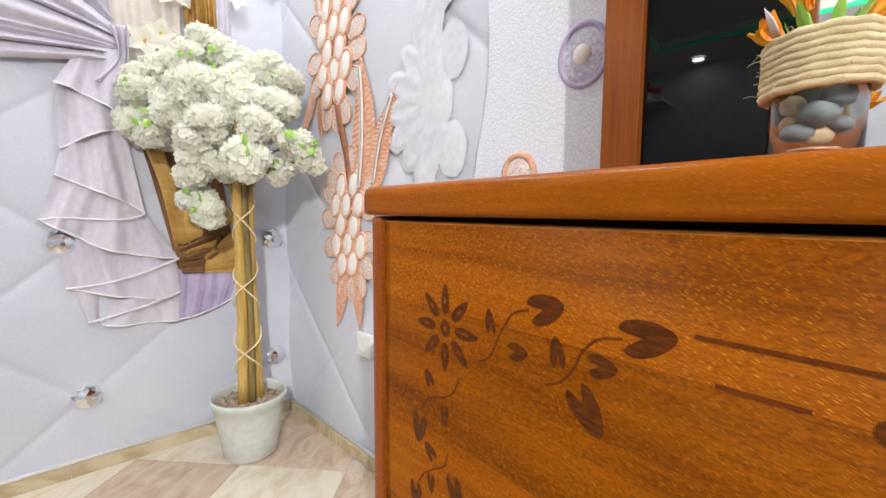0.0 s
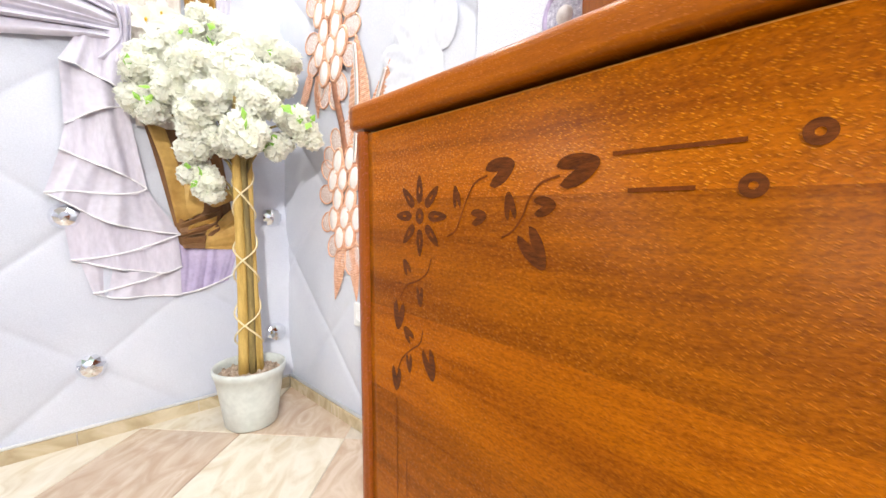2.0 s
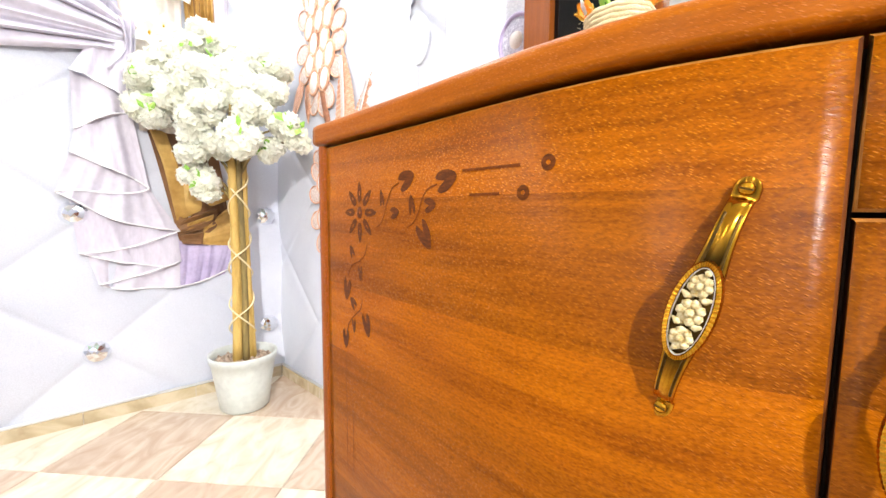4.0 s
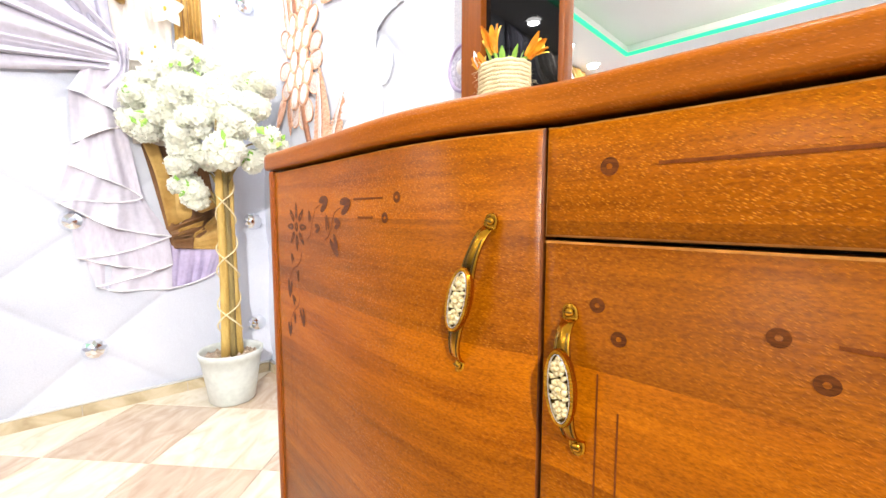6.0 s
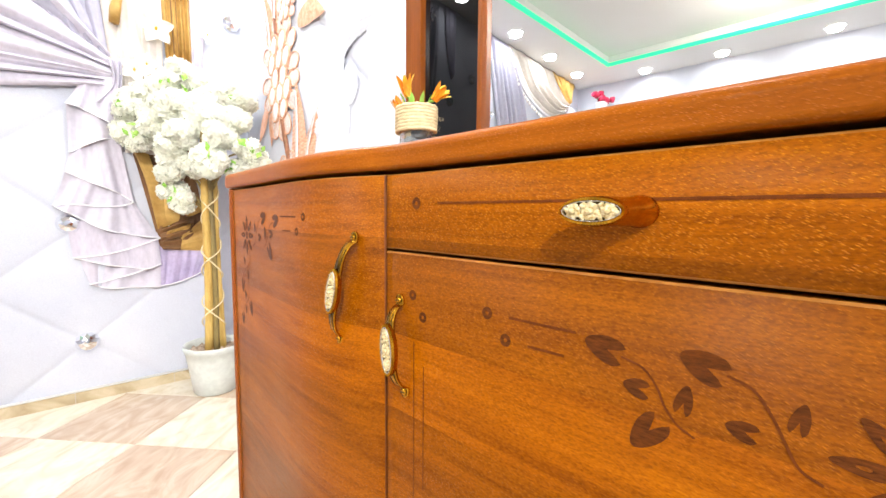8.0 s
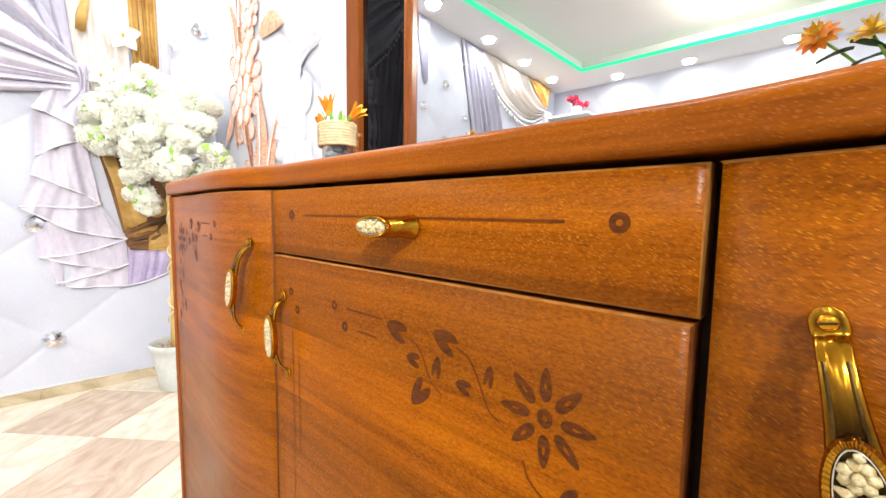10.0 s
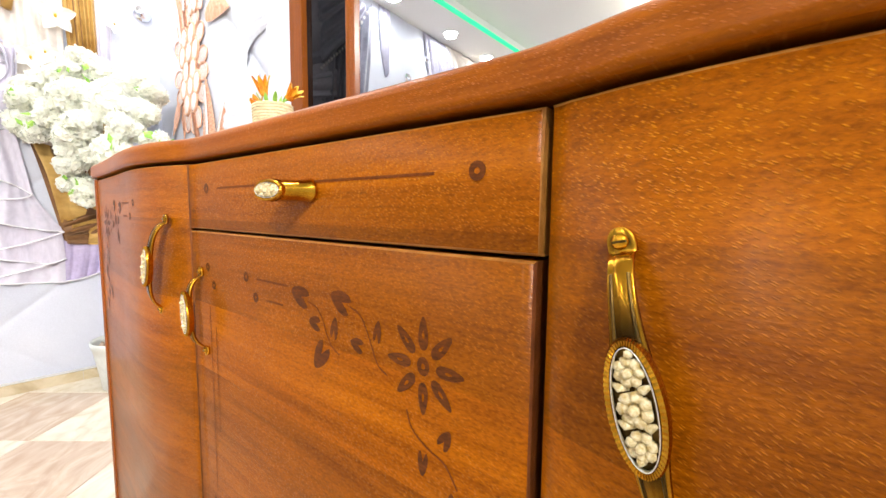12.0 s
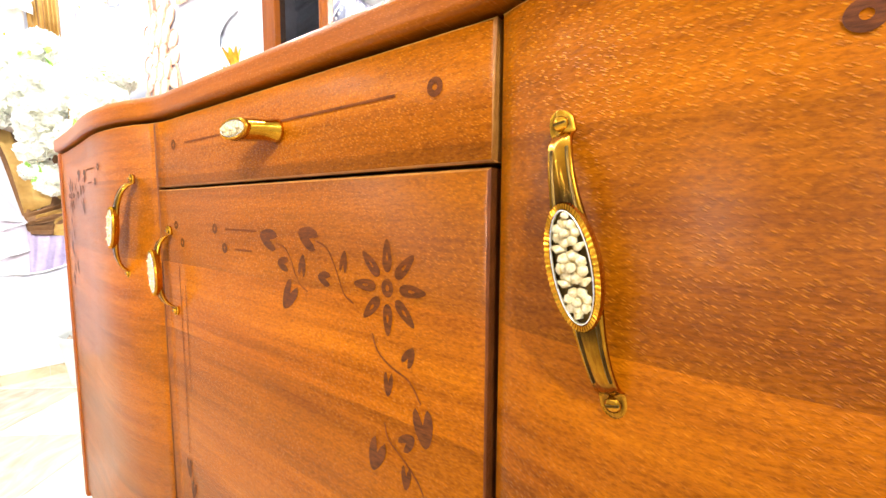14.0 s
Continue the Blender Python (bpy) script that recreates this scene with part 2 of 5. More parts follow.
SILK_DARK = surface("charcoal_silk", (0.20, 0.20, 0.26), (0.42, 0.41, 0.50), 0.4, scale=5.0, relief=0.05, sheen=0.2)
GEMS = surface("small_gems", (0.62, 0.42, 0.36), (0.95, 0.9, 0.88), 0.25, scale=160, relief=0.8, depth=0.003, fine=2)
PLASTER = surface("white_relief", (0.66, 0.68, 0.76), (0.74, 0.76, 0.82), 0.5, scale=6, relief=0.05)
SKIRT = marble("skirting_marble", (0.56, 0.46, 0.30), (0.40, 0.30, 0.18), (0.68, 0.58, 0.42))
TILE_DARK = marble("tile_beige", (0.57, 0.44, 0.33), (0.49, 0.35, 0.25), (0.65, 0.53, 0.42))
TILE_PALE = marble("tile_cream", (0.75, 0.68, 0.55), (0.66, 0.56, 0.41), (0.81, 0.75, 0.64))
GROUT = surface("grout", (0.5, 0.44, 0.36), (0.62, 0.55, 0.46), 0.9, scale=30)
CEILING = surface("ceiling_paint", (0.80, 0.79, 0.77), (0.83, 0.82, 0.80), 0.6, scale=1.5, relief=0.03, fine=40, grain=0.98)
POT = surface("pot_grey", (0.60, 0.63, 0.60), (0.70, 0.73, 0.70), 0.32, scale=5, relief=0.02, coat=0.3)
GRAVEL = surface("gravel", (0.22, 0.15, 0.10), (0.62, 0.50, 0.40), 0.8, scale=50)
STICK = surface("bamboo_stick", (0.42, 0.26, 0.06), (0.68, 0.47, 0.15), 0.5, scale=9, stretch=(6, 6, 1), relief=0.3)
STICK_DARK = surface("dark_stick", (0.16, 0.12, 0.05), (0.36, 0.26, 0.09), 0.6, scale=12, stretch=(6, 6, 1), relief=0.4)
TWINE = surface("twine", (0.72, 0.60, 0.34), (0.90, 0.80, 0.55), 0.8, scale=120)
PETAL = surface("white_petal", (0.96, 0.97, 0.87), (0.98, 0.98, 0.94), 0.7, scale=12, relief=0, fine=6, gloss=0.1, grain=0.97)
_nt = PETAL.node_tree
_t, _m = _nt.nodes.new("ShaderNodeBsdfTranslucent"), _nt.nodes.new("ShaderNodeMixShader")
_t.inputs["Color"].default_value, _m.inputs[0].default_value = (1.0, 1.0, 0.90, 1), 0.45
_nt.links.new(_nt.nodes["Principled BSDF"].outputs[0], _m.inputs[1])
_nt.links.new(_t.outputs[0], _m.inputs[2])
_nt.links.new(_m.outputs[0], _nt.nodes["Material Output"].inputs["Surface"])
LEAF = surface("green_leaf", (0.18, 0.42, 0.04), (0.42, 0.68, 0.14), 0.5, scale=20)
LEAF_DARK = surface("dark_leaf", (0.012, 0.06, 0.02), (0.04, 0.14, 0.05), 0.45, scale=20)
ORANGE = surface("orange_petal", (0.80, 0.16, 0.01), (0.92, 0.48, 0.03), 0.5, scale=45)
YELLOW = surface("yellow_petal", (0.85, 0.45, 0.02), (0.92, 0.66, 0.08), 0.5, scale=40)
RED = surface("red_petal", (0.55, 0.01, 0.06), (0.80, 0.06, 0.15), 0.5, scale=40)
ROPE = surface("sisal_rope", (0.60, 0.50, 0.27), (0.84, 0.76, 0.50), 0.85, scale=60, stretch=(1, 1, 3), relief=0.6, depth=0.002)
STONE_A = surface("grey_stone", (0.10, 0.12, 0.13), (0.26, 0.30, 0.31), 0.5, scale=40)
STONE_B = surface("tan_stone", (0.45, 0.33, 0.16), (0.70, 0.58, 0.36), 0.6, scale=40)
WHITE = surface("white_plastic", (0.8, 0.8, 0.8), (0.86, 0.86, 0.86), 0.35, scale=20)
LED = glow("led_strip", (0.02, 0.62, 0.28), 1.0)
BULB = glow("spot_diffuser", (1, 0.98, 0.95), 14.0)
WARM = glow("chandelier_shade", (1, 0.86, 0.66), 4.0)

GLASS, _nt, _b = nodes_of("clear_glass")
_b.inputs["Transmission Weight"].default_value, _b.inputs["Roughness"].default_value, _b.inputs["IOR"].default_value = 1.0, 0.02, 1.45

CROC, _nt, _b = nodes_of("embossed_leather_print")
_v = _nt.nodes.new("ShaderNodeTexVoronoi")
link(_nt, coords(_nt, (1, 1, 0.8)), "Vector", _v, "Vector")
_v.feature, _v.inputs["Scale"].default_value = "DISTANCE_TO_EDGE", 120
_r = ramp(_nt, _v, "Distance", [(0.0, (0, 0, 0)), (0.22, (1, 1, 1))])
_c = ramp(_nt, _v, "Distance", [(0.0, (0.68, 0.70, 0.79)), (0.2, (0.76, 0.775, 0.85))])
link(_nt, _c, "Color", _b, "Base Color")
_b.inputs["Roughness"].default_value = 0.45
bump(_nt, _b, _r, "Color", 0.35, 0.0015)


# ---- mesh helpers ----
def part(name, bm, material, parent=None, label="", smooth=False):
    """Links a bmesh (or verts, faces) as one mesh object, under parent if given. Meshes are in world coordinates."""
    me = bpy.data.meshes.new(name)
    if isinstance(bm, tuple):
        me.from_pydata(bm[0], [], bm[1])
    else:
        bm.to_mesh(me)
        bm.free()
    for mt in material if isinstance(material, (list, tuple)) else [material]:
        me.materials.append(mt)
    if smooth:
        me.polygons.foreach_set("use_smooth", [True] * len(me.polygons))
    ob = new(name, me)
    if parent:
        ob.parent = parent
        ob.matrix_parent_inverse = Matrix.Translation(-parent.location)
    if label:
        ob["label"] = label
    return ob


def thing(name, at, label, category, group="", kind=""):
    ob = new(name)
    ob.location = at
    ob.empty_display_size = 0.05
    return tagged(ob, label, category, group, kind)


def add_box(bm, lo, hi, bevel=0.0, m=None, seg=2):
    r = bmesh.ops.create_cube(bm, size=1)
    c, s = [(a + b) / 2 for a, b in zip(lo, hi)], [b - a for a, b in zip(lo, hi)]
    mt = Matrix.Translation(c) @ Matrix.Diagonal((*s, 1))
    if m is not None:
        mt = m @ mt
    bmesh.ops.transform(bm, matrix=mt, verts=r["verts"])
    if bevel:
        es = list({e for v in r["verts"] for e in v.link_edges})
        bmesh.ops.bevel(bm, geom=es, offset=bevel, segments=seg, affect="EDGES", profile=0.6)
    return bm


def box(lo, hi, bevel=0.0, m=None):
    return add_box(bmesh.new(), lo, hi, bevel, m)


def sweep(points, radii, sides=8, closed=False, flat=1.0, up=None):
    """A tube along points as (verts, faces). radii: a number or one per point."""
    pts = [Vector(p) for p in points]
    n = len(pts)
    if isinstance(radii, (int, float)):
        radii = [radii] * n
    vs, fs, ref = [], [], Vector(up) if up else None
    for i, p in enumerate(pts):
        a = pts[(i - 1) % n] if closed or i else pts[0]
        b = pts[(i + 1) % n] if closed or i < n - 1 else pts[-1]
        t = (b - a).normalized()
        if ref is None:
            ref = Vector((0, 0, 1)) if abs(t.z) < 0.9 else Vector((1, 0, 0))
        x = (ref - t * ref.dot(t)).normalized()
        y = t.cross(x)
        ref = x if not up else ref
        for k in range(sides):
            an = 2 * math.pi * k / sides
            vs.append(p + (x * math.cos(an) * flat + y * math.sin(an)) * radii[i])
    for i in range(n if closed else n - 1):
        for k in range(sides):
            j = (i + 1) % n
            fs.append((i * sides + k, i * sides + (k + 1) % sides, j * sides + (k + 1) % sides, j * sides + k))
    if not closed:
        fs.append(tuple(reversed(range(sides))))
        fs.append(tuple((n - 1) * sides + k for k in range(sides)))
    return vs, fs


def merge(*meshes):
    vs, fs = [], []
    for v, f in meshes:
        o = len(vs)
        vs += v
        fs += [tuple(i + o for i in q) for q in f]
    return vs, fs


def lathe(profile, at, seg=40):
    """profile: (radius, z) rows from bottom to top."""
    vs, fs = [], []
    for r, z in profile:
        for k in range(seg):
            a = 2 * math.pi * k / seg
            vs.append((at[0] + r * math.cos(a), at[1] + r * math.sin(a), at[2] + z))
    for i in range(len(profile) - 1):
        for k in range(seg):
            k2 = (k + 1) % seg
            fs.append((i * seg + k, i * seg + k2, (i + 1) * seg + k2, (i + 1) * seg + k))
    return vs, fs


def curve_pts(pts, n):
    """n points on a smooth curve through pts (Catmull-Rom), evenly by parameter."""
    p = np.array(pts, float)
    p = np.vstack([2 * p[0] - p[1], p, 2 * p[-1] - p[-2]])
    out = []
    for t in np.linspace(0, len(pts) - 1, n):
        i = min(int(t), len(pts) - 2)
        f = t - i
        a, b, c, d = p[i], p[i + 1], p[i + 2], p[i + 3]
        out.append(0.5 * ((2 * b) + (c - a) * f + (2 * a - 5 * b + 4 * c - d) * f * f + (3 * b - a - 3 * c + d) * f ** 3))
    return np.array(out)


# ---- the room ----
SL = 0.085
X_R, X_O, Y_S = 0.77, -3.8, -2.6
FLOOR = -0.017
CORNER_Y = 1.695 - SL * (X_R - 0.45)


def on_left(u, z, d=0.0):
    """A point on the wall beside the tree: u along x, d out of the wall."""
    k = math.hypot(1, SL)
    return Vector((u - d * SL / k, 1.695 - SL * (u - 0.45) - d / k, z))


def on_right(u, z, d=0.0):
    """A point on the wall behind the sideboard: u along y, d out of the wall."""
    return Vector((X_R - d, u, z))


def on_far(u, z, d=0.0):
    return Vector((X_O + d, u, z))


def quilt(u, z, o, du, dz, deep):
    a, b = (u - o[0]) / du, (z - o[1]) / dz
    p, q = (a + b) / 2, (a - b) / 2
    fp, fq = abs(p - round(p)), abs(q - round(q))
    m = min(fp, fq)
    return deep * (0.38 * (1 - math.exp(-m / 0.02)) + 0.8 * math.sqrt(abs(math.sin(math.pi * p) * math.sin(math.pi * q))))


def padded(place, u0, u1, z0, z1, step, o, du, dz, deep):
    nu, nz = int((u1 - u0) / step), int((z1 - z0) / step)
    vs = [place(u0 + (u1 - u0) * i / nu, z0 + (z1 - z0) * j / nz, quilt(u0 + (u1 - u0) * i / nu, z0 + (z1 - z0) * j / nz, o, du, dz, deep) - deep)
          for j in range(nz + 1) for i in range(nu + 1)]
    fs = [(j * (nu + 1) + i, j * (nu + 1) + i + 1, (j + 1) * (nu + 1) + i + 1, (j + 1) * (nu + 1) + i) for j in range(nz) for i in range(nu)]
    return vs, fs


def wall_slab(place, u0, u1, back, front=-0.02, z1=2.75):
    vs = [place(u, z, d) for z in (FLOOR, z1) for u, d in ((u0, front), (u1, front), (u1, back), (u0, back))]
    return vs, [(0, 1, 2, 3), (7, 6, 5, 4), (0, 4, 5, 1), (1, 5, 6, 2), (2, 6, 7, 3), (3, 7, 4, 0)]


wall_left = tagged(part("wall_north", wall_slab(on_left, X_O - 0.3, X_R + 0.3, -0.25), PAPER), "padded lavender wallpapered wall with printed silk drapes", "wall", kind="structure")
wall_right = tagged(part("wall_east", wall_slab(on_right, Y_S - 0.3, CORNER_Y - 0.001, -0.25), PAPER_R), "pale padded wallpapered wall with printed jewels behind the sideboard", "wall", kind="structure")
wall_far = tagged(part("wall_west", wall_slab(on_far, Y_S - 0.3, 2.06, -0.25), PAPER), "padded pale lavender wallpapered wall", "wall", kind="structure")
wall_south = tagged(part("wall_south", box((X_O, Y_S - 0.25, FLOOR), (X_R, Y_S, 2.75)), PAPER), "plain lavender wallpapered wall", "wall", kind="structure")

LQ = ((0.107, 0.236), 0.302, 0.248, 0.011)
part("wallpaper", padded(on_left, -0.9, X_R + 0.014, FLOOR, 2.0, 0.009, *LQ), PAPER, wall_left, smooth=True)
part("wallpaper", padded(on_left, -0.9, X_R + 0.014, 2.0, 2.46, 0.025, *LQ), PAPER, wall_left, smooth=True)
part("wallpaper", padded(on_left, X_O, -0.9, FLOOR, 2.46, 0.03, *LQ), PAPER, wall_left, smooth=True)
RQ = ((1.334, 0.291), 0.283, 0.271, 0.011)
part("wallpaper", padded(on_right, 0.3, CORNER_Y + 0.014, FLOOR, 2.0, 0.009, *RQ), PAPER_R, wall_right, smooth=True)
part("wallpaper", padded(on_right, 0.3, CORNER_Y + 0.014, 2.0, 2.46, 0.025, *RQ), PAPER_R, wall_right, smooth=True)
part("wallpaper", padded(on_right, Y_S, 0.3, FLOOR, 2.46, 0.04, *RQ), PAPER_R, wall_right, smooth=True)
part("wallpaper", padded(on_far, Y_S, 2.06, FLOOR, 2.46, 0.025, (0.2, 0.25), 0.32, 0.5, 0.02), PAPER, wall_far, smooth=True)

# skirting
for nm, place, u0, u1 in (("baseboard_north", on_left, X_O, X_R - 0.012), ("baseboard_east", on_right, Y_S, CORNER_Y - 0.003), ("baseboard_west", on_far, Y_S, 2.06)):
    n = max(1, round((u1 - u0) / 0.36))
    base = tagged(part(nm, wall_slab(place, u0, u1, -0.02, 0.007, 0.027), GROUT), "beige marble skirting of short tile strips", "skirting", kind="structure")
    for i in range(n):
        a, b = u0 + (u1 - u0) * i / n + 0.0015, u0 + (u1 - u0) * (i + 1) / n - 0.0015
        v = [place(u, z, d) for z, d in ((FLOOR, 0.011), (0.026, 0.011), (0.029, 0.006)) for u in (a, b)]
        part("tile", (v, [(0, 1, 3, 2), (2, 3, 5, 4)]), SKIRT, base)
    part("sealant", sweep([place(u, 0.033, 0.004) for u in (u0, u1)], 0.006, 8), WHITE, base, "white sealant bead over the skirting", True)

# floor slab; its tiles follow at the end of the file
floor = tagged(part("floor", box((X_O - 0.3, Y_S - 0.3, -0.12), (X_R + 0.3, 2.4, FLOOR - 0.003)), GROUT), "checkered floor of cream and beige marble-look tiles laid diagonally", "floor", kind="structure")

# ceiling: a lower rim with a raised tray and a light strip round it
LX0, LX1, LY0, LY1 = -3.22, 0.15, -2.0, 1.42
bm = bmesh.new()
for lo, hi in (((X_O - .3, Y_S - .3, CEIL), (LX0, 2.4, CEIL + 0.099)), ((LX1, Y_S - .3, CEIL), (X_R + .3, 2.4, CEIL + 0.099)),
               ((LX0, LY1, CEIL), (LX1, 2.4, CEIL + 0.099)), ((LX0, Y_S - .3, CEIL), (LX1, LY0, CEIL + 0.099))):
    add_box(bm, lo, hi)
add_box(bm, (X_O - .3, Y_S - .3, CEIL + 0.10), (X_R + .3, 2.4, CEIL + 0.2))
ceiling = tagged(part("ceiling", bm, CEILING), "white ceiling with a raised tray lit by a coloured strip", "ceiling", kind="structure")
loop = [(LX0, LY0), (LX1, LY0), (LX1, LY1), (LX0, LY1)]
strip = []
for (ax, ay), (bx, by) in zip(loop, loop[1:] + loop[:1]):
    strip.append(sweep([(ax, ay, CEIL + 0.014), (bx, by, CEIL + 0.014)], 0.020, 8))
tagged(part("light_strip", merge(*strip), LED), "green glowing light strip round the ceiling tray", "light strip")

for sx, sy in SPOTS:
    sp = thing("ceiling_spot", (sx, sy, CEIL), "round white recessed ceiling spotlight, switched on", "ceiling light", "ceiling spots")
    part("frame", lathe([(0.070, -0.001), (0.078, -0.006), (0.074, -0.014), (0.066, -0.012), (0.064, -0.002)], (sx, sy, CEIL), 32), WHITE, sp, smooth=True)
    part("diffuser", lathe([(0.001, -0.008), (0.064, -0.008)], (sx, sy, CEIL), 24), BULB, sp)
ch = thing("chandelier", (-2.55, -0.12, CEIL + 0.10), "round warm-lit ceiling chandelier in the tray", "chandelier")
part("shade", lathe([(0.005, -0.05), (0.03, -0.046), (0.052, -0.030), (0.058, -0.012)], (-2.55, -0.12, CEIL + 0.10), 32), WARM, ch, smooth=True)
part("base", lathe([(0.062, -0.016), (0.066, 0.0)], (-2.55, -0.12, CEIL + 0.10), 32), SILVER, ch, smooth=True)


# ---- printed drapes on the wall beside the tree ----
def cloth(name, place, left, right, folds, amp, d0, material, parent, ns=70, nt=40, along=True, phase=0.0, skew=0.0, label=""):
    """A shallow draped patch between two curves. along: the folds run down the curves."""
    a, b = curve_pts(left, nt), curve_pts(right, nt)
    vs, fs = [], []
    for j in range(nt):
        for i in range(ns):
            s, t = i / (ns - 1), j / (nt - 1)
            u, z = a[j] * (1 - s) + b[j] * s
            f = (s if along else t) * folds + phase + skew * (t if along else s)
            h = 0.5 + 0.5 * math.sin(2 * math.pi * f + 0.8 * math.sin(2 * math.pi * f * 0.37 + 1))
            h = h ** 0.8 + 0.10 * math.sin(2 * math.pi * f * 2.3 + 3 * t)
            edge = min(1, 8 * min(s, 1 - s) + 0.15, 12 * min(t, 1 - t) + 0.3)
            vs.append(place(u, z, d0 + 1.7 * amp * h * edge))
    for j in range(nt - 1):
        for i in range(ns - 1):
            fs.append((j * ns + i, j * ns + i + 1, (j + 1) * ns + i + 1, (j + 1) * ns + i))
    return part(name, (vs, fs), material, parent, label, True)


def piping(place, pts, r, d, parent, material=PIPING, n=40):
    return part("piping", sweep([place(u, z, d) for u, z in curve_pts(pts, n)], r, 6), material, parent, smooth=True)


W = wall_left
# curtains behind
cloth("printed_drape", on_left, [(-0.14, 2.44), (-0.10, 1.9), (0.10, 1.45)], [(0.20, 2.44), (0.22, 1.9), (0.25, 1.42)], 4, 0.010, 0.002, SILK_GREY, W)
cloth("printed_drape", on_left, [(0.20, 2.44), (0.20, 1.9), (0.24, 1.35), (0.27, 1.05)], [(0.44, 2.44), (0.43, 1.9), (0.42, 1.4), (0.42, 1.05)], 3, 0.012, 0.004, BEIGE, W)
cloth("printed_drape", on_left, [(0.42, 2.44), (0.42, 1.9), (0.44, 1.3)], [(0.54, 2.44), (0.535, 1.9), (0.54, 1.3)], 3.5, 0.014, 0.005, GOLD, W)
cloth("printed_drape", on_left, [(0.45, 2.44), (0.452, 1.9), (0.47, 1.3)], [(0.475, 2.44), (0.476, 1.9), (0.49, 1.3)], 1, 0.004, 0.017, BROWN, W, ns=16)
cloth("printed_drape", on_left, [(0.53, 2.44), (0.53, 1.9), (0.53, 1.3)], [(0.61, 2.44), (0.60, 1.8), (0.57, 1.25)], 2, 0.010, 0.003, SILK_PALE, W)
# gold and brown drape under the crown, pleated back on itself at the foot
cloth("printed_drape", on_left, [(0.27, 1.13), (0.31, 0.98), (0.38, 0.62)], [(0.50, 1.13), (0.54, 0.9), (0.57, 0.61)], 2.2, 0.010, 0.002, BROWN, W)
cloth("printed_drape", on_left, [(0.295, 1.07), (0.335, 0.93), (0.371, 0.715)], [(0.352, 1.05), (0.392, 0.90), (0.425, 0.735)], 0.5, 0.006, 0.011, GOLD, W)
cloth("printed_drape", on_left, [(0.400, 0.86), (0.371, 0.715)], [(0.575, 0.84), (0.56, 0.800)], 0.5, 0.005, 0.012, GOLD, W, along=False)
cloth("printed_drape", on_left, [(0.375, 0.712), (0.380, 0.660)], [(0.515, 0.768), (0.510, 0.690)], 2.0, 0.007, 0.018, BROWN, W, along=False)
cloth("printed_drape", on_left, [(0.405, 0.705), (0.400, 0.675)], [(0.500, 0.740), (0.495, 0.715)], 1.0, 0.005, 0.026, GOLD, W, along=False)
cloth("printed_drape", on_left, [(0.380, 0.660), (0.385, 0.622)], [(0.462, 0.668), (0.455, 0.616)], 1.2, 0.006, 0.020, BROWN, W, along=False)
cloth("printed_drape", on_left, [(0.462, 0.684), (0.452, 0.616)], [(0.580, 0.79), (0.568, 0.606)], 2.0, 0.008, 0.014, GOLD, W, along=False)
# violet lining
cloth("printed_drape", on_left, [(0.375, 0.64), (0.37, 0.54), (0.365, 0.445)], [(0.57, 0.61), (0.56, 0.56), (0.535, 0.485)], 4, 0.006, 0.002, SILK_VIOLET, W)
piping(on_left, [(0.36, 0.452), (0.412, 0.456), (0.48, 0.476), (0.558, 0.511)], 0.0035, 0.010, W)
# ruffled tail: flounces one over another, each curling out to a white hem
def flounce(top, hem, lift, d0, material, ns=70, nt=26, waves=2.0, phase=0.0):
    a, b = curve_pts(top, ns), curve_pts(hem, ns)
    vs, fs = [], []
    for j in range(nt):
        t = j / (nt - 1)
        for i in range(ns):
            q = i / (ns - 1)
            u, z = a[i] * (1 - t) + b[i] * t
            w = math.sin(2 * math.pi * (waves * q + phase + 0.15 * t)) + 0.4 * math.sin(2 * math.pi * (waves * 2.6 * q + 0.3))
            vs.append(on_left(u, z, d0 + lift * t ** 1.6 + 0.011 * w * (0.35 + 0.65 * t) * min(1, 6 * q + 0.1, 6 * (1 - q) + 0.1)))
    for j in range(nt - 1):
        for i in range(ns - 1):
            fs.append((j * ns + i, j * ns + i + 1, (j + 1) * ns + i + 1, (j + 1) * ns + i))
    ob = part("ruffle", (vs, fs), material, W, smooth=True)
    part("piping", sweep(vs[-ns:], 0.0030, 6), PIPING, W, smooth=True)
    return ob


H0 = [(0.135, 1.315), (0.17, 1.335), (0.21, 1.35), (0.255, 1.36)]
H1 = [(0.088, 1.224), (0.13, 1.212), (0.17, 1.194), (0.215, 1.168), (0.262, 1.125)]
H2 = [(0.089, 1.030), (0.15, 1.071), (0.20, 1.096), (0.250, 1.110)]
H3 = [(0.073, 0.952), (0.141, 0.919), (0.20, 0.892), (0.250, 0.866), (0.288, 0.836)]
H4 = [(0.030, 0.815), (0.093, 0.775), (0.171, 0.724), (0.273, 0.693), (0.378, 0.675)]
H5 = [(0.079, 0.602), (0.162, 0.573), (0.24, 0.553), (0.320, 0.538)]
H6 = [(0.126, 0.488), (0.155, 0.472), (0.195, 0.463), (0.292, 0.455), (0.372, 0.450)]
flounce([(0.10, 0.59), (0.18, 0.57), (0.28, 0.56), (0.376, 0.58)], H6, 0.010, 0.004, SILK_PALE, phase=0.1)
flounce([(0.06, 0.81), (0.14, 0.78), (0.25, 0.74), (0.37, 0.70)], [*H5, (0.378, 0.555)], 0.012, 0.007, SILK, phase=0.4)
flounce(H3, H4, 0.014, 0.010, SILK_PALE, phase=0.7, waves=2.6)
flounce(H2, H3, 0.014, 0.013, SILK, phase=0.2, waves=1.8)
flounce(H1, H2, 0.008, 0.016, SILK_PALE, phase=0.5, waves=1.2)
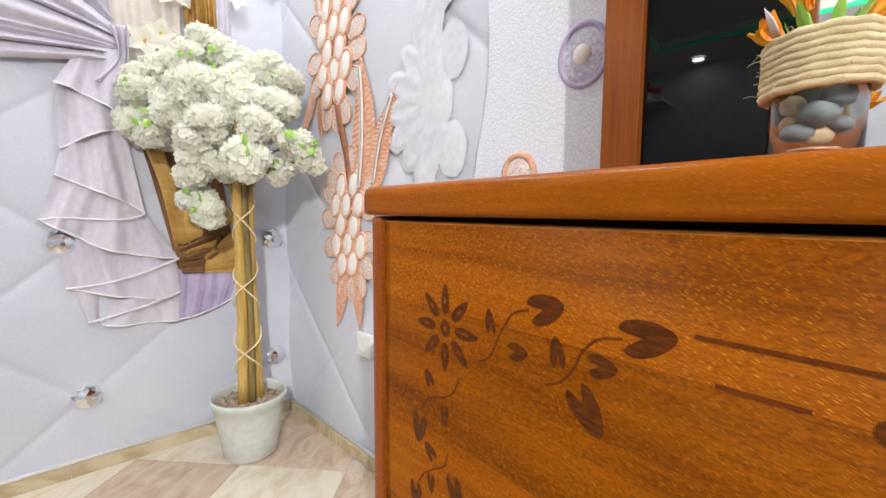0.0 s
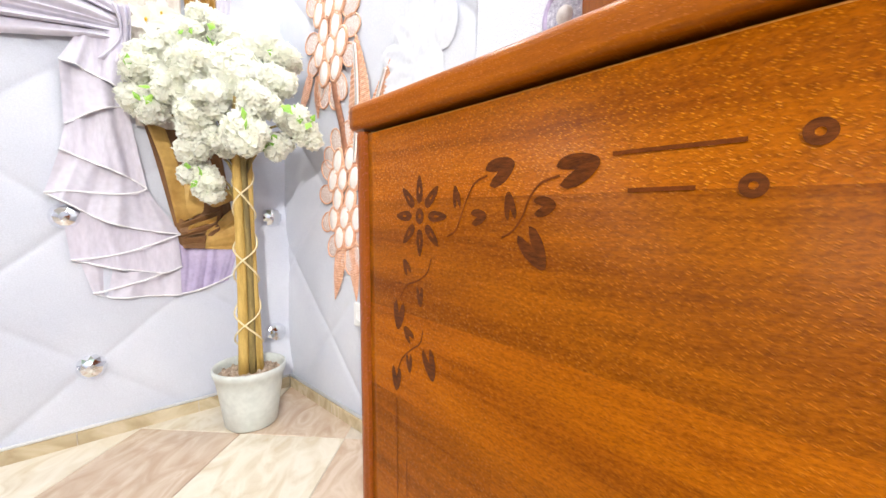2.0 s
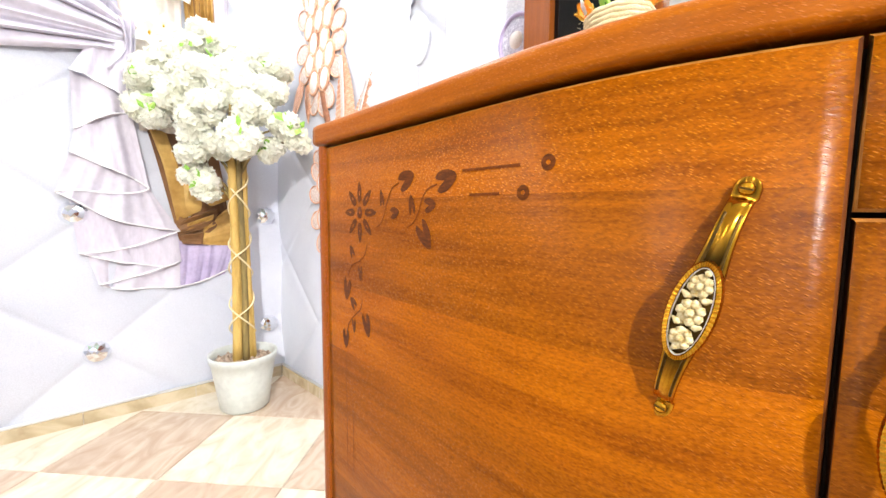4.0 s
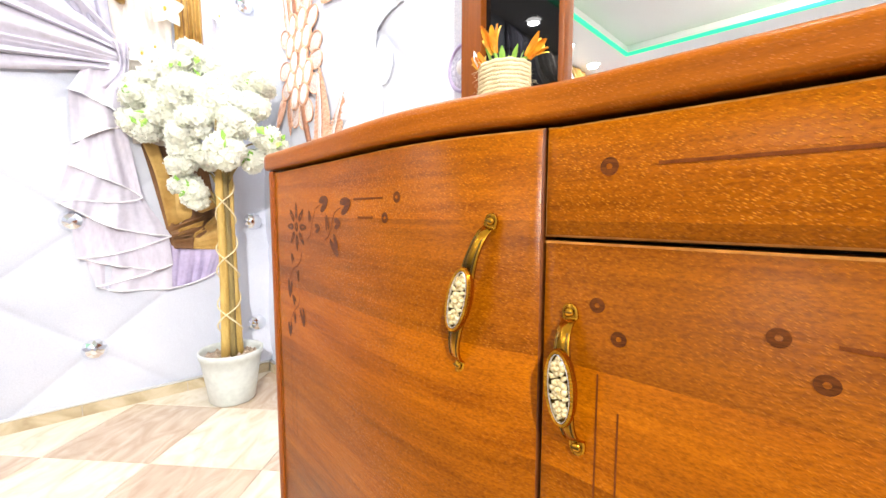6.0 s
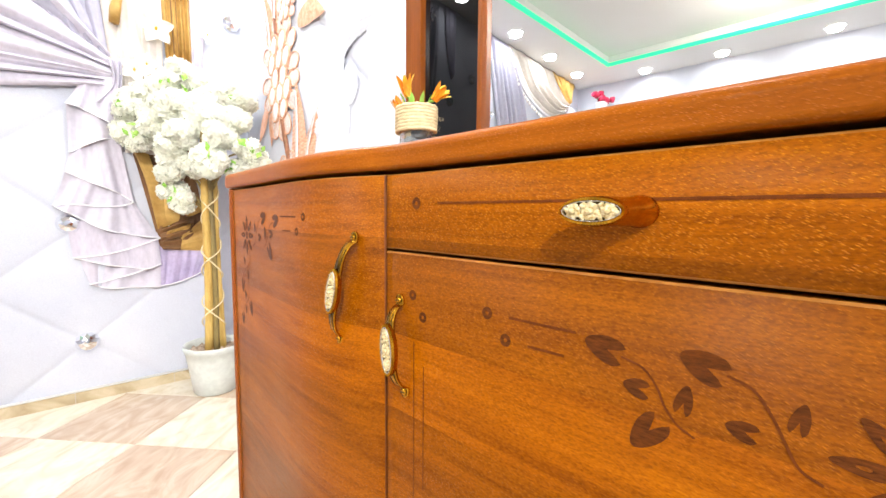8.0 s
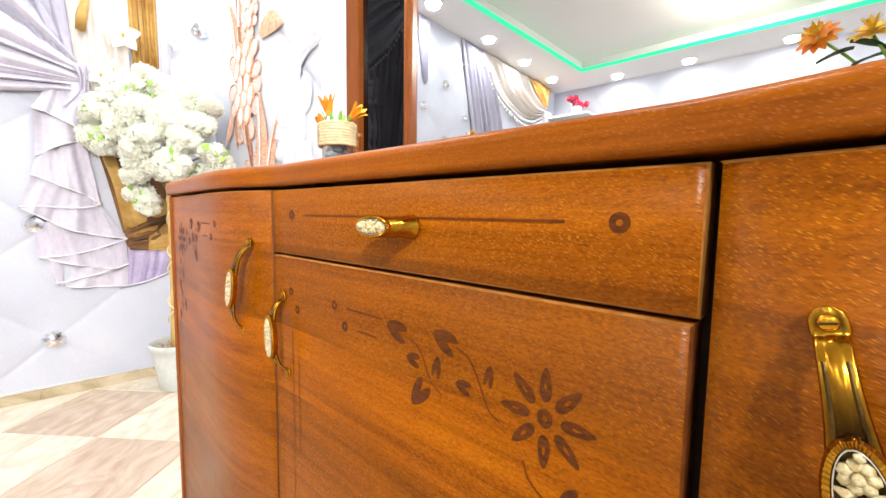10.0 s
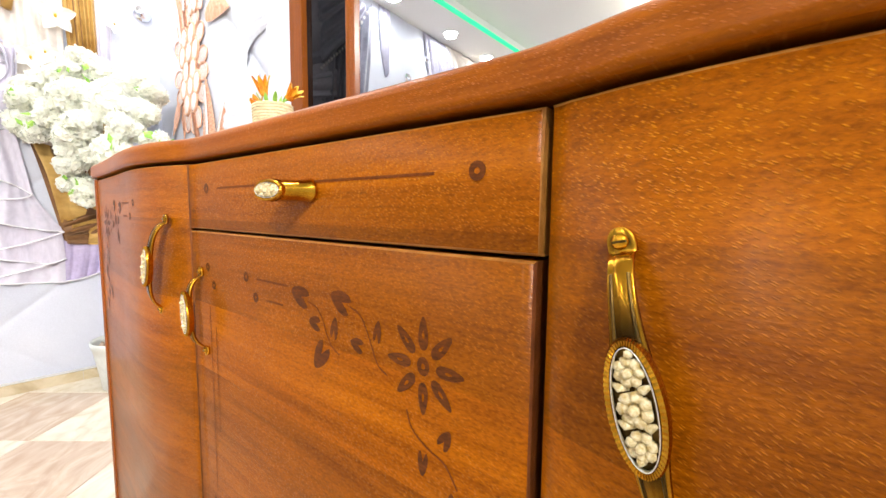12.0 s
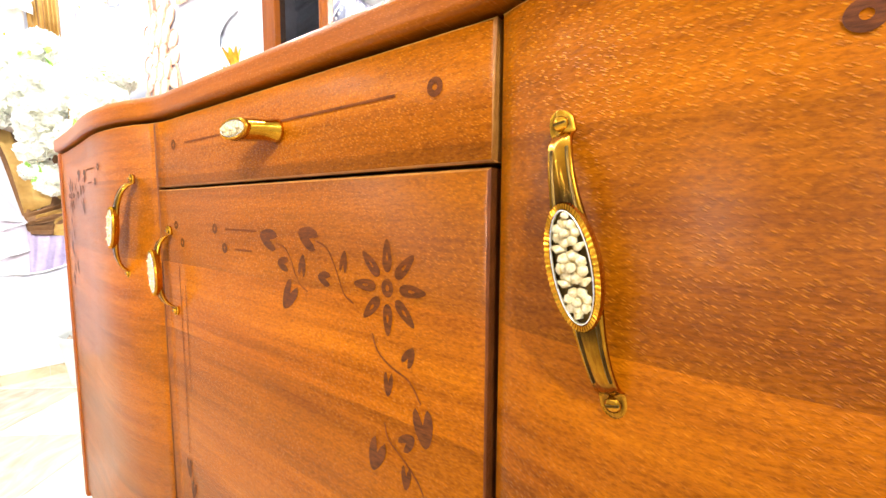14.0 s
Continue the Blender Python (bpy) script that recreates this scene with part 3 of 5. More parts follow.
flounce(H0, H1, 0.012, 0.019, SILK, phase=0.9, waves=1.6)
# the hems turn back on themselves at the inner ends
for back in ([(0.030, 0.815), (0.08, 0.822), (0.14, 0.818), (0.21, 0.815), (0.265, 0.824), (0.288, 0.836)], [(0.079, 0.602), (0.164, 0.608), (0.23, 0.622), (0.30, 0.645), (0.378, 0.675)],
             [(0.126, 0.488), (0.17, 0.496), (0.217, 0.507), (0.27, 0.520), (0.320, 0.538)]):
    piping(on_left, back, 0.0030, 0.030, W)
# swag gathered into a knot
cloth("printed_swag", on_left, [(0.255, 1.325), (0.262, 1.36), (0.262, 1.40), (0.25, 1.44)], [(-0.60, 1.16), (-0.62, 1.45), (-0.60, 1.8), (-0.45, 2.3)],
      3.1, 0.020, 0.006, SILK_PALE, W, ns=60, nt=120, along=False, skew=0.4)
cloth("printed_swag", on_left, [(0.235, 1.345), (0.236, 1.37)], [(-0.62, 1.26), (-0.62, 1.40)], 1.5, 0.012, 0.016, SILK_PALE, W, ns=50, nt=50, along=False)
cloth("printed_swag", on_left, [(0.236, 1.40), (0.23, 1.425)], [(-0.62, 1.62), (-0.60, 1.82)], 1.5, 0.012, 0.018, SILK_PALE, W, ns=50, nt=50, along=False)
cloth("printed_swag", on_left, [(-0.62, 1.80), (-0.50, 2.05), (-0.30, 2.44)], [(0.20, 1.43), (0.17, 1.7), (0.10, 2.44)], 5, 0.012, 0.004, SILK_GREY, W, along=False, nt=60)
cloth("printed_drape", on_left, [(0.225, 1.43), (0.24, 1.38), (0.235, 1.32), (0.18, 1.25)], [(0.275, 1.44), (0.275, 1.38), (0.27, 1.30), (0.27, 1.22)], 2.5, 0.012, 0.02, SILK, W, ns=40)


def bloom(place, u, z, r, material, parent, d=0.02, petals=5, turn=0.0, name="printed_flower", width=0.42, heart=None):
    """A flat open flower with pointed, cupped petals."""
    ms = []
    for k in range(petals):
        a = turn + 2 * math.pi * k / petals
        rows = []
        for i in range(7):
            t = i / 6
            w = r * width * math.sin(math.pi * min(1, 0.08 + t * 0.92)) ** 0.8 * (1 - 0.35 * t)
            for s in (-1, -0.5, 0, 0.5, 1):
                x, y = r * t, w * s
                rows.append(place(u + x * math.cos(a) - y * math.sin(a), z + x * math.sin(a) + y * math.cos(a), d + r * (0.18 * math.sin(t * 2.6) + 0.10 * abs(s) - 0.05)))
        fs = [(i * 5 + j, i * 5 + j + 1, (i + 1) * 5 + j + 1, (i + 1) * 5 + j) for i in range(6) for j in range(4)]
        ms.append((rows, fs))
    ob = part(name, merge(*ms), material, parent, smooth=True)
    if heart:
        dome(place, u, z, r * 0.07, r * 0.10, 0, d + r * 0.05, r * 0.2, heart, parent)
    return ob


def dome(place, u, z, ru, rz, turn, d, h, material, parent, name="printed_pearl", seg=20, rings=6):
    vs, fs = [], []
    for j in range(rings + 1):
        t = j / rings * math.pi / 2
        for k in range(seg):
            a = 2 * math.pi * k / seg
            x, y = ru * math.cos(a) * math.cos(t), rz * math.sin(a) * math.cos(t)
            vs.append(place(u + x * math.cos(turn) - y * math.sin(turn), z + x * math.sin(turn) + y * math.cos(turn), d + h * math.sin(t)))
    for j in range(rings):
        for k in range(seg):
            fs.append((j * seg + k, j * seg + (k + 1) % seg, (j + 1) * seg + (k + 1) % seg, (j + 1) * seg + k))
    return part(name, (vs, fs), material, parent, smooth=True)


def ring(place, u, z, ru, rz, turn, d, r, material, parent, name="printed_setting", flat=1.0):
    pts = []
    for k in range(28):
        a = 2 * math.pi * k / 28
        x, y = ru * math.cos(a), rz * math.sin(a)
        pts.append(place(u + x * math.cos(turn) - y * math.sin(turn), z + x * math.sin(turn) + y * math.cos(turn), d))
    return part(name, sweep(pts, r, 6, True), material, parent, smooth=True)


for bu, bz, br, bt in ((0.40, 1.60, 0.075, 0.4), (0.315, 1.405, 0.06, 1.2), (0.36, 1.44, 0.05, 0.2), (0.60, 1.63, 0.045, 0.9)):
    bloom(on_left, bu, bz, br, PETAL, W, 0.022, 5, bt, heart=YELLOW, name="printed_lily")
# golden tassel
part("printed_tassel", sweep([on_left(u, z, 0.024) for u, z in ((0.28, 1.78), (0.275, 1.70), (0.262, 1.64), (0.255, 1.58))], [0.008, 0.014, 0.02, 0.017], 10), GOLD, W, smooth=True)


def button(place, u, z, r=0.042):
    """A faceted crystal stud that pins the padding."""
    rows = [(1.0, 0.0), (0.97, 0.35), (0.72, 0.75), (0.34, 0.95), (0.0, 1.0)]
    seg, vs, fs = 10, [], []
    for j, (k, h) in enumerate(rows):
        for i in range(seg):
            a = 2 * math.pi * (i + 0.5 * (j % 2)) / seg
            vs.append(place(u + r * k * math.cos(a), z + r * k * math.sin(a), -0.006 + 0.022 * h * r / 0.03))
    for j in range(len(rows) - 1):
        for i in range(seg):
            i2 = (i + 1) % seg
            a, b, c, d = j * seg + i, j * seg + i2, (j + 1) * seg + i2, (j + 1) * seg + i
            fs += [(a, b, d), (b, c, d)] if j % 2 == 0 else [(a, b, c), (a, c, d)]
    ob = part("button", (vs, fs), CHROME)
    return tagged(ob, "round faceted chrome crystal button on padded wallpaper", "button", "wall buttons")


for i in range(-12, 3):
    for j in range(0, 9):
        if (i + j) % 2:
            continue
        bu, bz = 0.107 + 0.302 * i, 0.236 + 0.248 * j
        if bu < X_O + 0.1 or bu > 0.75 or bz > 2.4 or (0.0 < bu < 0.6 and bz > 0.4):
            continue
        button(on_left, bu, bz)

button(on_left, 0.072, 0.742)
# the far end of the same wall: curtain, swag and gold drape, seen in the mirror
cloth("printed_drape", on_left, [(-1.62, 2.44), (-1.75, 1.9), (-1.95, 1.2)], [(-2.02, 2.44), (-2.35, 1.9), (-2.6, 1.2)], 6, 0.03, 0.004, SILK_GREY, W, ns=80)
cloth("printed_swag", on_left, [(-1.95, 2.44), (-2.3, 2.1), (-2.9, 1.95), (-3.4, 2.08)], [(-2.95, 2.44), (-3.1, 2.3), (-3.3, 2.22), (-3.42, 2.16)], 5, 0.03, 0.02, BEIGE, W, ns=60)
piping(on_left, [(-1.95, 2.40), (-2.3, 2.07), (-2.9, 1.92), (-3.38, 2.05)], 0.014, 0.04, W)
cloth("printed_drape", on_left, [(-2.9, 2.44), (-3.15, 2.3), (-3.38, 2.18)], [(-3.62, 2.44), (-3.5, 2.3), (-3.44, 2.18)], 4, 0.03, 0.03, GOLD, W)
cloth("printed_drape", on_left, [(-3.30, 2.15), (-3.35, 1.9), (-3.3, 1.3)], [(-3.6, 2.15), (-3.55, 1.9), (-3.6, 1.3)], 4, 0.03, 0.03, SILK_PALE, W)
cloth("printed_drape", on_left, [(-1.02, 2.44), (-1.05, 2.1), (-1.1, 1.9)], [(-1.16, 2.44), (-1.14, 2.1), (-1.12, 1.9)], 3, 0.02, 0.004, SILK_GREY, W)

# charcoal drape under a beaded swag, seen in the black glass
cloth("printed_drape", on_left, [(-0.44, 1.86), (-0.45, 1.5), (-0.50, 0.9)], [(-0.95, 2.42), (-0.92, 1.9), (-0.80, 1.1)], 7, 0.022, 0.004, SILK_DARK, W, ns=90, nt=50, skew=0.9)
cloth("printed_swag", on_left, [(-0.42, 1.80), (-0.55, 1.93), (-0.70, 2.09), (-0.86, 2.34)], [(-0.40, 2.20), (-0.50, 2.28), (-0.62, 2.38), (-0.75, 2.44)], 3, 0.020, 0.030, SILK_GREY, W)


def beads(pts, n, r):
    for u, z in curve_pts(pts, n):
        dome(on_left, u, z - 2.2 * r, r, 1.3 * r, 0, 0.036, r, PEARL, W, "printed_bead", 8, 3)


beads([(-0.42, 1.79), (-0.55, 1.92), (-0.70, 2.08), (-0.86, 2.33)], 18, 0.011)
beads([(-1.95, 2.37), (-2.3, 2.05), (-2.9, 1.90), (-3.36, 2.03)], 34, 0.017)

# ---- printed jewels and white reliefs on the wall behind the sideboard ----
WR = wall_right


def spear(place, base, tip, width, material, parent, d=0.005, bend=0.0, ribs=24, name="printed_leaf", gem=True):
    """A long pointed leaf with slanting ribs and a row of stones down its middle."""
    b, t = np.array(base), np.array(tip)
    ax = t - b
    nrm = np.array((-ax[1], ax[0])) / np.hypot(*ax)
    vs, fs, n = [], [], 97
    mid = []
    for i in range(n):
        k = i / (n - 1)
        c = b + ax * k + nrm * bend * math.sin(math.pi * k)
        w = width * (math.sin(math.pi * min(1, (0.12 + 0.88 * k)) ** 0.85) ** 0.9 + 0.02)
        mid.append(c)
        for s in (-1, -0.5, 0, 0.5, 1):
            kk = k - 0.05 * abs(s)
            p = c + nrm * w * s
            h = 0.0026 * (0.5 + 0.5 * math.sin(2 * math.pi * ribs * kk)) + 0.003 * (1 - abs(s))
            vs.append(place(p[0], p[1], d + h))
    for i in range(n - 1):
        for j in range(4):
            fs.append((i * 5 + j, i * 5 + j + 1, (i + 1) * 5 + j + 1, (i + 1) * 5 + j))
    ob = part(name, (vs, fs), material, parent)
    if gem:
        st = []
        for i in range(6, n - 10, 2):
            bm_ = mid[i]
            st.append(sweep([place(bm_[0], bm_[1], d + 0.008), place(bm_[0], bm_[1], d + 0.014)], width * 0.13, 6))
        part("printed_stones", merge(*st), PEARL, parent)
    return ob


def jewel_cluster(cu, cz, rows, scale, seed):
    """Oval pearls in rose-gold settings inside a ring of stone-set petals."""
    rng = random.Random(seed)
    for k in range(15):
        a = 2 * math.pi * k / 15 + rng.uniform(-.1, .1)
        u, z = cu + 0.125 * scale * math.cos(a), cz + (0.04 + 0.036 * rows) * scale * math.sin(a)
        dome(on_right, u, z, 0.034 * scale, 0.046 * scale, a + math.pi / 2, 0.004, 0.004, GEMS, WR, "printed_petal")
        ring(on_right, u, z, 0.034 * scale, 0.046 * scale, a + math.pi / 2, 0.006, 0.003 * scale, ROSEGOLD, WR)
    for r in range(rows):
        n = 3 if r % 2 else 2
        for c in range(n):
            u, z = cu + ((c - (n - 1) / 2) * 0.070 + rng.uniform(-.006, .006)) * scale, cz + (r - (rows - 1) / 2) * 0.066 * scale + rng.uniform(-.005, .005)
            turn = 0.3 + rng.uniform(-.12, .12)
            dome(on_right, u, z, 0.026 * scale, 0.040 * scale, turn, 0.010, 0.007, PEARL, WR)
            ring(on_right, u, z, 0.029 * scale, 0.043 * scale, turn, 0.009, 0.0058 * scale, ROSEGOLD, WR)


jewel_cluster(1.26, 1.39, 5, 1.05, 1)
jewel_cluster(1.19, 0.80, 5, 1.0, 2)
jewel_cluster(1.20, 1.69, 4, 0.6, 3)
spear(on_right, (1.12, 0.90), (1.108, 1.335), 0.062, ROSEGOLD, WR, bend=0.02)
spear(on_right, (1.04, 0.92), (0.93, 1.205), 0.045, ROSEGOLD, WR, bend=-0.015)
spear(on_right, (1.21, 0.66), (1.27, 0.435), 0.035, ROSEGOLD, WR, gem=False)
spear(on_right, (1.15, 0.66), (1.13, 0.45), 0.03, ROSEGOLD, WR, gem=False)
spear(on_right, (1.40, 1.27), (1.50, 1.13), 0.03, ROSEGOLD, WR, gem=False)
spear(on_right, (1.36, 1.25), (1.36, 1.10), 0.025, ROSEGOLD, WR, gem=False)
spear(on_right, (1.33, 1.50), (1.42, 1.80), 0.04, ROSEGOLD, WR, bend=0.02)
spear(on_right, (1.08, 1.57), (0.87, 1.54), 0.045, ROSEGOLD, WR, bend=-0.02, gem=False)
spear(on_right, (1.28, 1.62), (1.22, 2.0), 0.04, ROSEGOLD, WR, bend=-0.02)
part("printed_stem", sweep([on_right(u, z, 0.006) for u, z in curve_pts([(1.16, 0.86), (1.19, 1.02), (1.24, 1.18), (1.26, 1.35), (1.30, 1.7), (1.36, 2.1)], 30)], 0.016, 8, flat=0.5), ROSEDARK, WR, smooth=True)

# embossed panel with a scroll border and a half flower
cloth("printed_leather_panel", on_right, [(0.62, 2.3), (0.63, 1.7), (0.60, 1.2), (0.64, 0.9), (0.62, 0.5)], [(-0.3, 2.3), (-0.3, 1.7), (-0.3, 1.2), (-0.3, 0.9), (-0.3, 0.5)], 0.6, 0.006, 0.004, CROC, WR)
FLOWER = (0.770, 1.135)
SCROLL = curve_pts([(0.790, 1.20), (0.805, 1.29), (0.795, 1.375), (0.73, 1.425), (0.657, 1.447), (0.57, 1.452), (0.495, 1.475), (0.43, 1.56), (0.40, 1.70)], 90)
TAIL = curve_pts([(0.775, 1.06), (0.805, 0.99), (0.815, 0.92), (0.790, 0.84)], 40)


def soft_oval(u, z, c, turn, ru, rz):
    x, y = (u - c[0]) * math.cos(turn) + (z - c[1]) * math.sin(turn), -(u - c[0]) * math.sin(turn) + (z - c[1]) * math.cos(turn)
    q = (x / ru) ** 2 + (y / rz) ** 2
    return (max(0.0, 1 - q) ** 0.5, x, y) if q < 1 else (0.0, x, y)


def relief(u, z):
    """How far the white flower and its fluted scrolls stand out of the wall."""
    h = 0.015 * soft_oval(u, z, FLOWER, 0.0, 0.050, 0.078)[0]
    for deg, ln in ((78, 0.085), (50, 0.095), (24, 0.10), (-2, 0.10), (-28, 0.10), (-54, 0.095), (-80, 0.085)):
        t = math.radians(deg)
        k, x, y = soft_oval(u, z, (FLOWER[0] + 0.115 * math.cos(t), FLOWER[1] + 0.115 * math.sin(t)), t, ln, 0.037)
        if k:
            h = max(h, 0.011 * min(1.0, 2.2 * k) - 0.005 * math.exp(-(y / 0.016) ** 2))
    for c in ((0.715, 1.245), (0.715, 1.005)):
        h = max(h, 0.0075 * soft_oval(u, z, c, 0.0, 0.042, 0.066)[0])
    for path, wide in ((SCROLL, 0.050), (TAIL, 0.036)):
        d = np.hypot(path[:, 0] - u, path[:, 1] - z)
        i = int(d.argmin())
        if d[i] < wide:
            j = min(i, len(path) - 2)
            tx, tz = path[j + 1] - path[j]
            side = ((u - path[j][0]) * tz - (z - path[j][1]) * tx) / math.hypot(tx, tz)
            edge = (1 - (d[i] / wide) ** 2) ** 0.5
            h = max(h, edge * (0.012 + 0.004 * math.cos(side * 190 + i * 0.16)))
    return h


RU, RZ = 116, 164
rel = [[relief(0.36 + 0.006 * i, 0.84 + 0.0056 * j) for i in range(RU)] for j in range(RZ)]
rel = [[(rel[j][i] * 2 + rel[max(0, j - 1)][i] + rel[min(RZ - 1, j + 1)][i] + rel[j][max(0, i - 1)] + rel[j][min(RU - 1, i + 1)]) / 6 for i in range(RU)] for j in range(RZ)]
vs = [on_right(0.36 + 0.006 * i, 0.84 + 0.0056 * j, 0.0045 + 0.45 * rel[j][i]) for j in range(RZ) for i in range(RU)]
fs = [(j * RU + i, j * RU + i + 1, (j + 1) * RU + i + 1, (j + 1) * RU + i) for j in range(RZ - 1) for i in range(RU - 1) if max(rel[j][i], rel[j + 1][i + 1], rel[j][i + 1], rel[j + 1][i]) > 0.0004]
part("printed_scroll", (vs, fs), PLASTER, WR, "white flower with fluted scrolls", True)
# round medallions
dome(on_right, 0.368, 1.143, 0.046, 0.055, 0, 0.012, 0.008, LAVGEM, WR, "printed_rosette")
ring(on_right, 0.368, 1.143, 0.047, 0.057, 0, 0.013, 0.006, SILK_VIOLET, WR)
dome(on_right, 0.368, 1.143, 0.018, 0.02, 0, 0.018, 0.012, PEARL, WR)
dome(on_right, 0.506, 0.93, 0.034, 0.036, 0, 0.012, 0.012, GEMS, WR, "printed_rosette")
ring(on_right, 0.506, 0.93, 0.037, 0.040, 0, 0.014, 0.008, ROSEGOLD, WR)

sock = thing("wall_socket", on_right(1.10, 0.405, 0), "white plastic wall socket on the padded wallpaper", "socket")
part("cover", box((X_R - 0.014, 1.06, 0.365), (X_R, 1.14, 0.445), 0.004), WHITE, sock)
part("insert", lathe([(0.018, 0), (0.02, 0.002)], (0, 0, 0), 20), WHITE, sock).data.transform(pose(X_R - 0.014, 1.10, 0.405, 0, -90, 0))

# ---- the potted tree ----
TX, TY = 0.5225, 1.468
tree = thing("potted_tree", (TX, TY, FLOOR), "artificial tree with white blossom pompons in a pale grey pot", "artificial tree")
part("pot", lathe([(0.0, FLOOR), (0.082, FLOOR), (0.089, FLOOR + 0.007), (0.098, 0.055), (0.110, 0.13), (0.117, 0.172), (0.121, 0.175), (0.125, 0.192), (0.124, 0.202), (0.119, 0.203), (0.114, 0.192), (0.111, 0.17), (0.107, 0.14)], (TX, TY, 0.0), 56), POT, tree, smooth=True)
soil = part("soil", lathe([(0.0, 0.174), (0.05, 0.176), (0.1105, 0.170)], (TX, TY, 0.0), 30), GRAVEL, tree)
rng = random.Random(5)
peb = []
for _ in range(150):
    r, a = 0.098 * math.sqrt(rng.random()), rng.uniform(0, 6.28)
    s = rng.uniform(0.004, 0.008)
    px_, py_ = TX + r * math.cos(a), TY + r * math.sin(a)
    peb.append(sweep([(px_, py_, 0.170), (px_ + rng.uniform(-.003, .003), py_, 0.172 + s), (px_, py_, 0.174 + 1.6 * s)], [s * 0.9, s, s * 0.3], 6))
tagged(part("gravel", merge(*peb), GRAVEL, tree, smooth=True), kind="stuff")
LEANX, LEANY = 0.003, -0.004
for k, (dx, dy, r, mt) in enumerate(((-0.026, -0.012, 0.018, STICK), (0.027, -0.006, 0.018, STICK), (0.001, 0.014, 0.02, STICK_DARK), (0.002, -0.022, 0.013, STICK_DARK))):
    pts, rad = [], []
    for i in range(13):
        t = i / 12
        w = 0.004 * math.sin(5 * t + k * 2)
        pts.append((TX + dx * (1 - 0.35 * t) + LEANX * t + w, TY + dy * (1 - 0.3 * t) + LEANY * t, 0.16 + 0.92 * t))
        rad.append(r * (1 - 0.25 * t) * (1.06 if i % 3 == 0 else 1))
    part("stick", sweep(pts, rad, 12), mt, tree, smooth=True)
for direction, ph in ((1, 0.0), (-1, 2.0)):
    pts = []
    for i in range(170):
        t = i / 169
        a = direction * 2 * math.pi * 3.2 * t + ph
        rr = 0.050 * (1 - 0.3 * t)
        pts.append((TX + LEANX * t + rr * 0.95 * math.cos(a), TY + LEANY * t - 0.003 + rr * 0.85 * math.sin(a), 0.20 + 0.74 * t + 0.004 * math.sin(a * 2)))
    part("twine", sweep(pts, 0.0031, 6), TWINE, tree, smooth=True)

# blossom: clumps of many small frilled petals
CLUMPS = [(-0.058, 0.088, 1.412, 0.050), (-0.106, 0.109, 1.339, 0.066), (-0.013, 0.057, 1.338, 0.076), (0.050, -0.052, 1.308, 0.070), (0.119, -0.079, 1.277, 0.060), (-0.164, 0.150, 1.297, 0.067),
          (-0.238, 0.170, 1.241, 0.058), (-0.108, 0.025, 1.225, 0.075), (-0.010, -0.061, 1.220, 0.083), (0.069, -0.128, 1.179, 0.065), (-0.252, 0.180, 1.139, 0.053), (-0.205, 0.124, 1.093, 0.050),
          (-0.155, 0.073, 1.158, 0.067), (-0.093, -0.048, 1.127, 0.062), (-0.133, -0.007, 1.049, 0.062), (-0.021, -0.137, 1.005, 0.068), (0.019, -0.134, 1.106, 0.063), (0.108, -0.198, 1.058, 0.052),
          (0.147, -0.208, 1.013, 0.042), (-0.127, 0.030, 0.966, 0.052), (-0.069, -0.001, 0.993, 0.053), (0.079, -0.110, 0.987, 0.050), (-0.124, 0.056, 0.890, 0.045), (-0.093, 0.024, 0.850, 0.051)]
rng = random.Random(11)
crown_v, crown_f = [], []
POMPONS = []
for cx_, cy_, cz_, cr in CLUMPS:
    at = Vector((TX + cx_, TY + cy_, cz_))
    cr *= 1.16
    POMPONS.append((at, cr * 0.72))
    for k in range(6):
        d = Vector((rng.gauss(0, 1) - 0.35, rng.gauss(0, 1) - 0.35, rng.gauss(0, 0.9))).normalized()
        POMPONS.append((at + d * cr * 0.55, cr * rng.uniform(0.40, 0.58)))
for centre, cr in POMPONS:
    bm = bmesh.new()
    bmesh.ops.create_icosphere(bm, subdivisions=2, radius=cr * 0.80)
    o = len(crown_v)
    crown_v += [q.co * (1 + 0.15 * noise.noise(q.co * 60 + centre * 9)) + centre for q in bm.verts]
    crown_f += [tuple(q.index + o for q in f.verts) for f in bm.faces]
    bm.free()
    n = int(62 * (cr / 0.04) ** 2) + 14
    for i in range(n):
        # frilled petals, spread evenly over the ball and into its depth
        z_ = 1 - 2 * (i + 0.5) / n
        a_ = i * 2.39996 + rng.uniform(-.3, .3)
        r_ = math.sqrt(1 - z_ * z_)
        d = Vector((r_ * math.cos(a_), r_ * math.sin(a_), z_))
        c = centre + Vector((d.x, d.y, d.z * 0.9)) * cr * rng.uniform(0.82, 1.04)
        t1 = d.orthogonal().normalized()
        t2 = d.cross(t1)
        s, a0 = rng.uniform(0.011, 0.019), rng.uniform(0, 6.28)
        tilt = Vector((rng.gauss(0, .5), rng.gauss(0, .5), rng.gauss(0, .5)))
        o = len(crown_v)
        crown_v.append(c - d * 0.004)
        m_ = 12
        for k in range(m_):
            a = a0 + 2 * math.pi * k / m_
            rr = s * ((1.0, 0.80, 0.92)[k % 3] + rng.uniform(-.1, .1))
            crown_v.append(c + (t1 * math.cos(a) + t2 * math.sin(a)) * rr + (d + tilt * 0.8) * s * ((0.42, 0.12, 0.28)[k % 3] + rng.uniform(-.12, .12)))
        crown_f += [(o, o + 1 + k, o + 1 + (k + 1) % m_) for k in range(m_)]
part("crown", (crown_v, crown_f), PETAL, tree, "crown of frilly white blossom pompons", True)
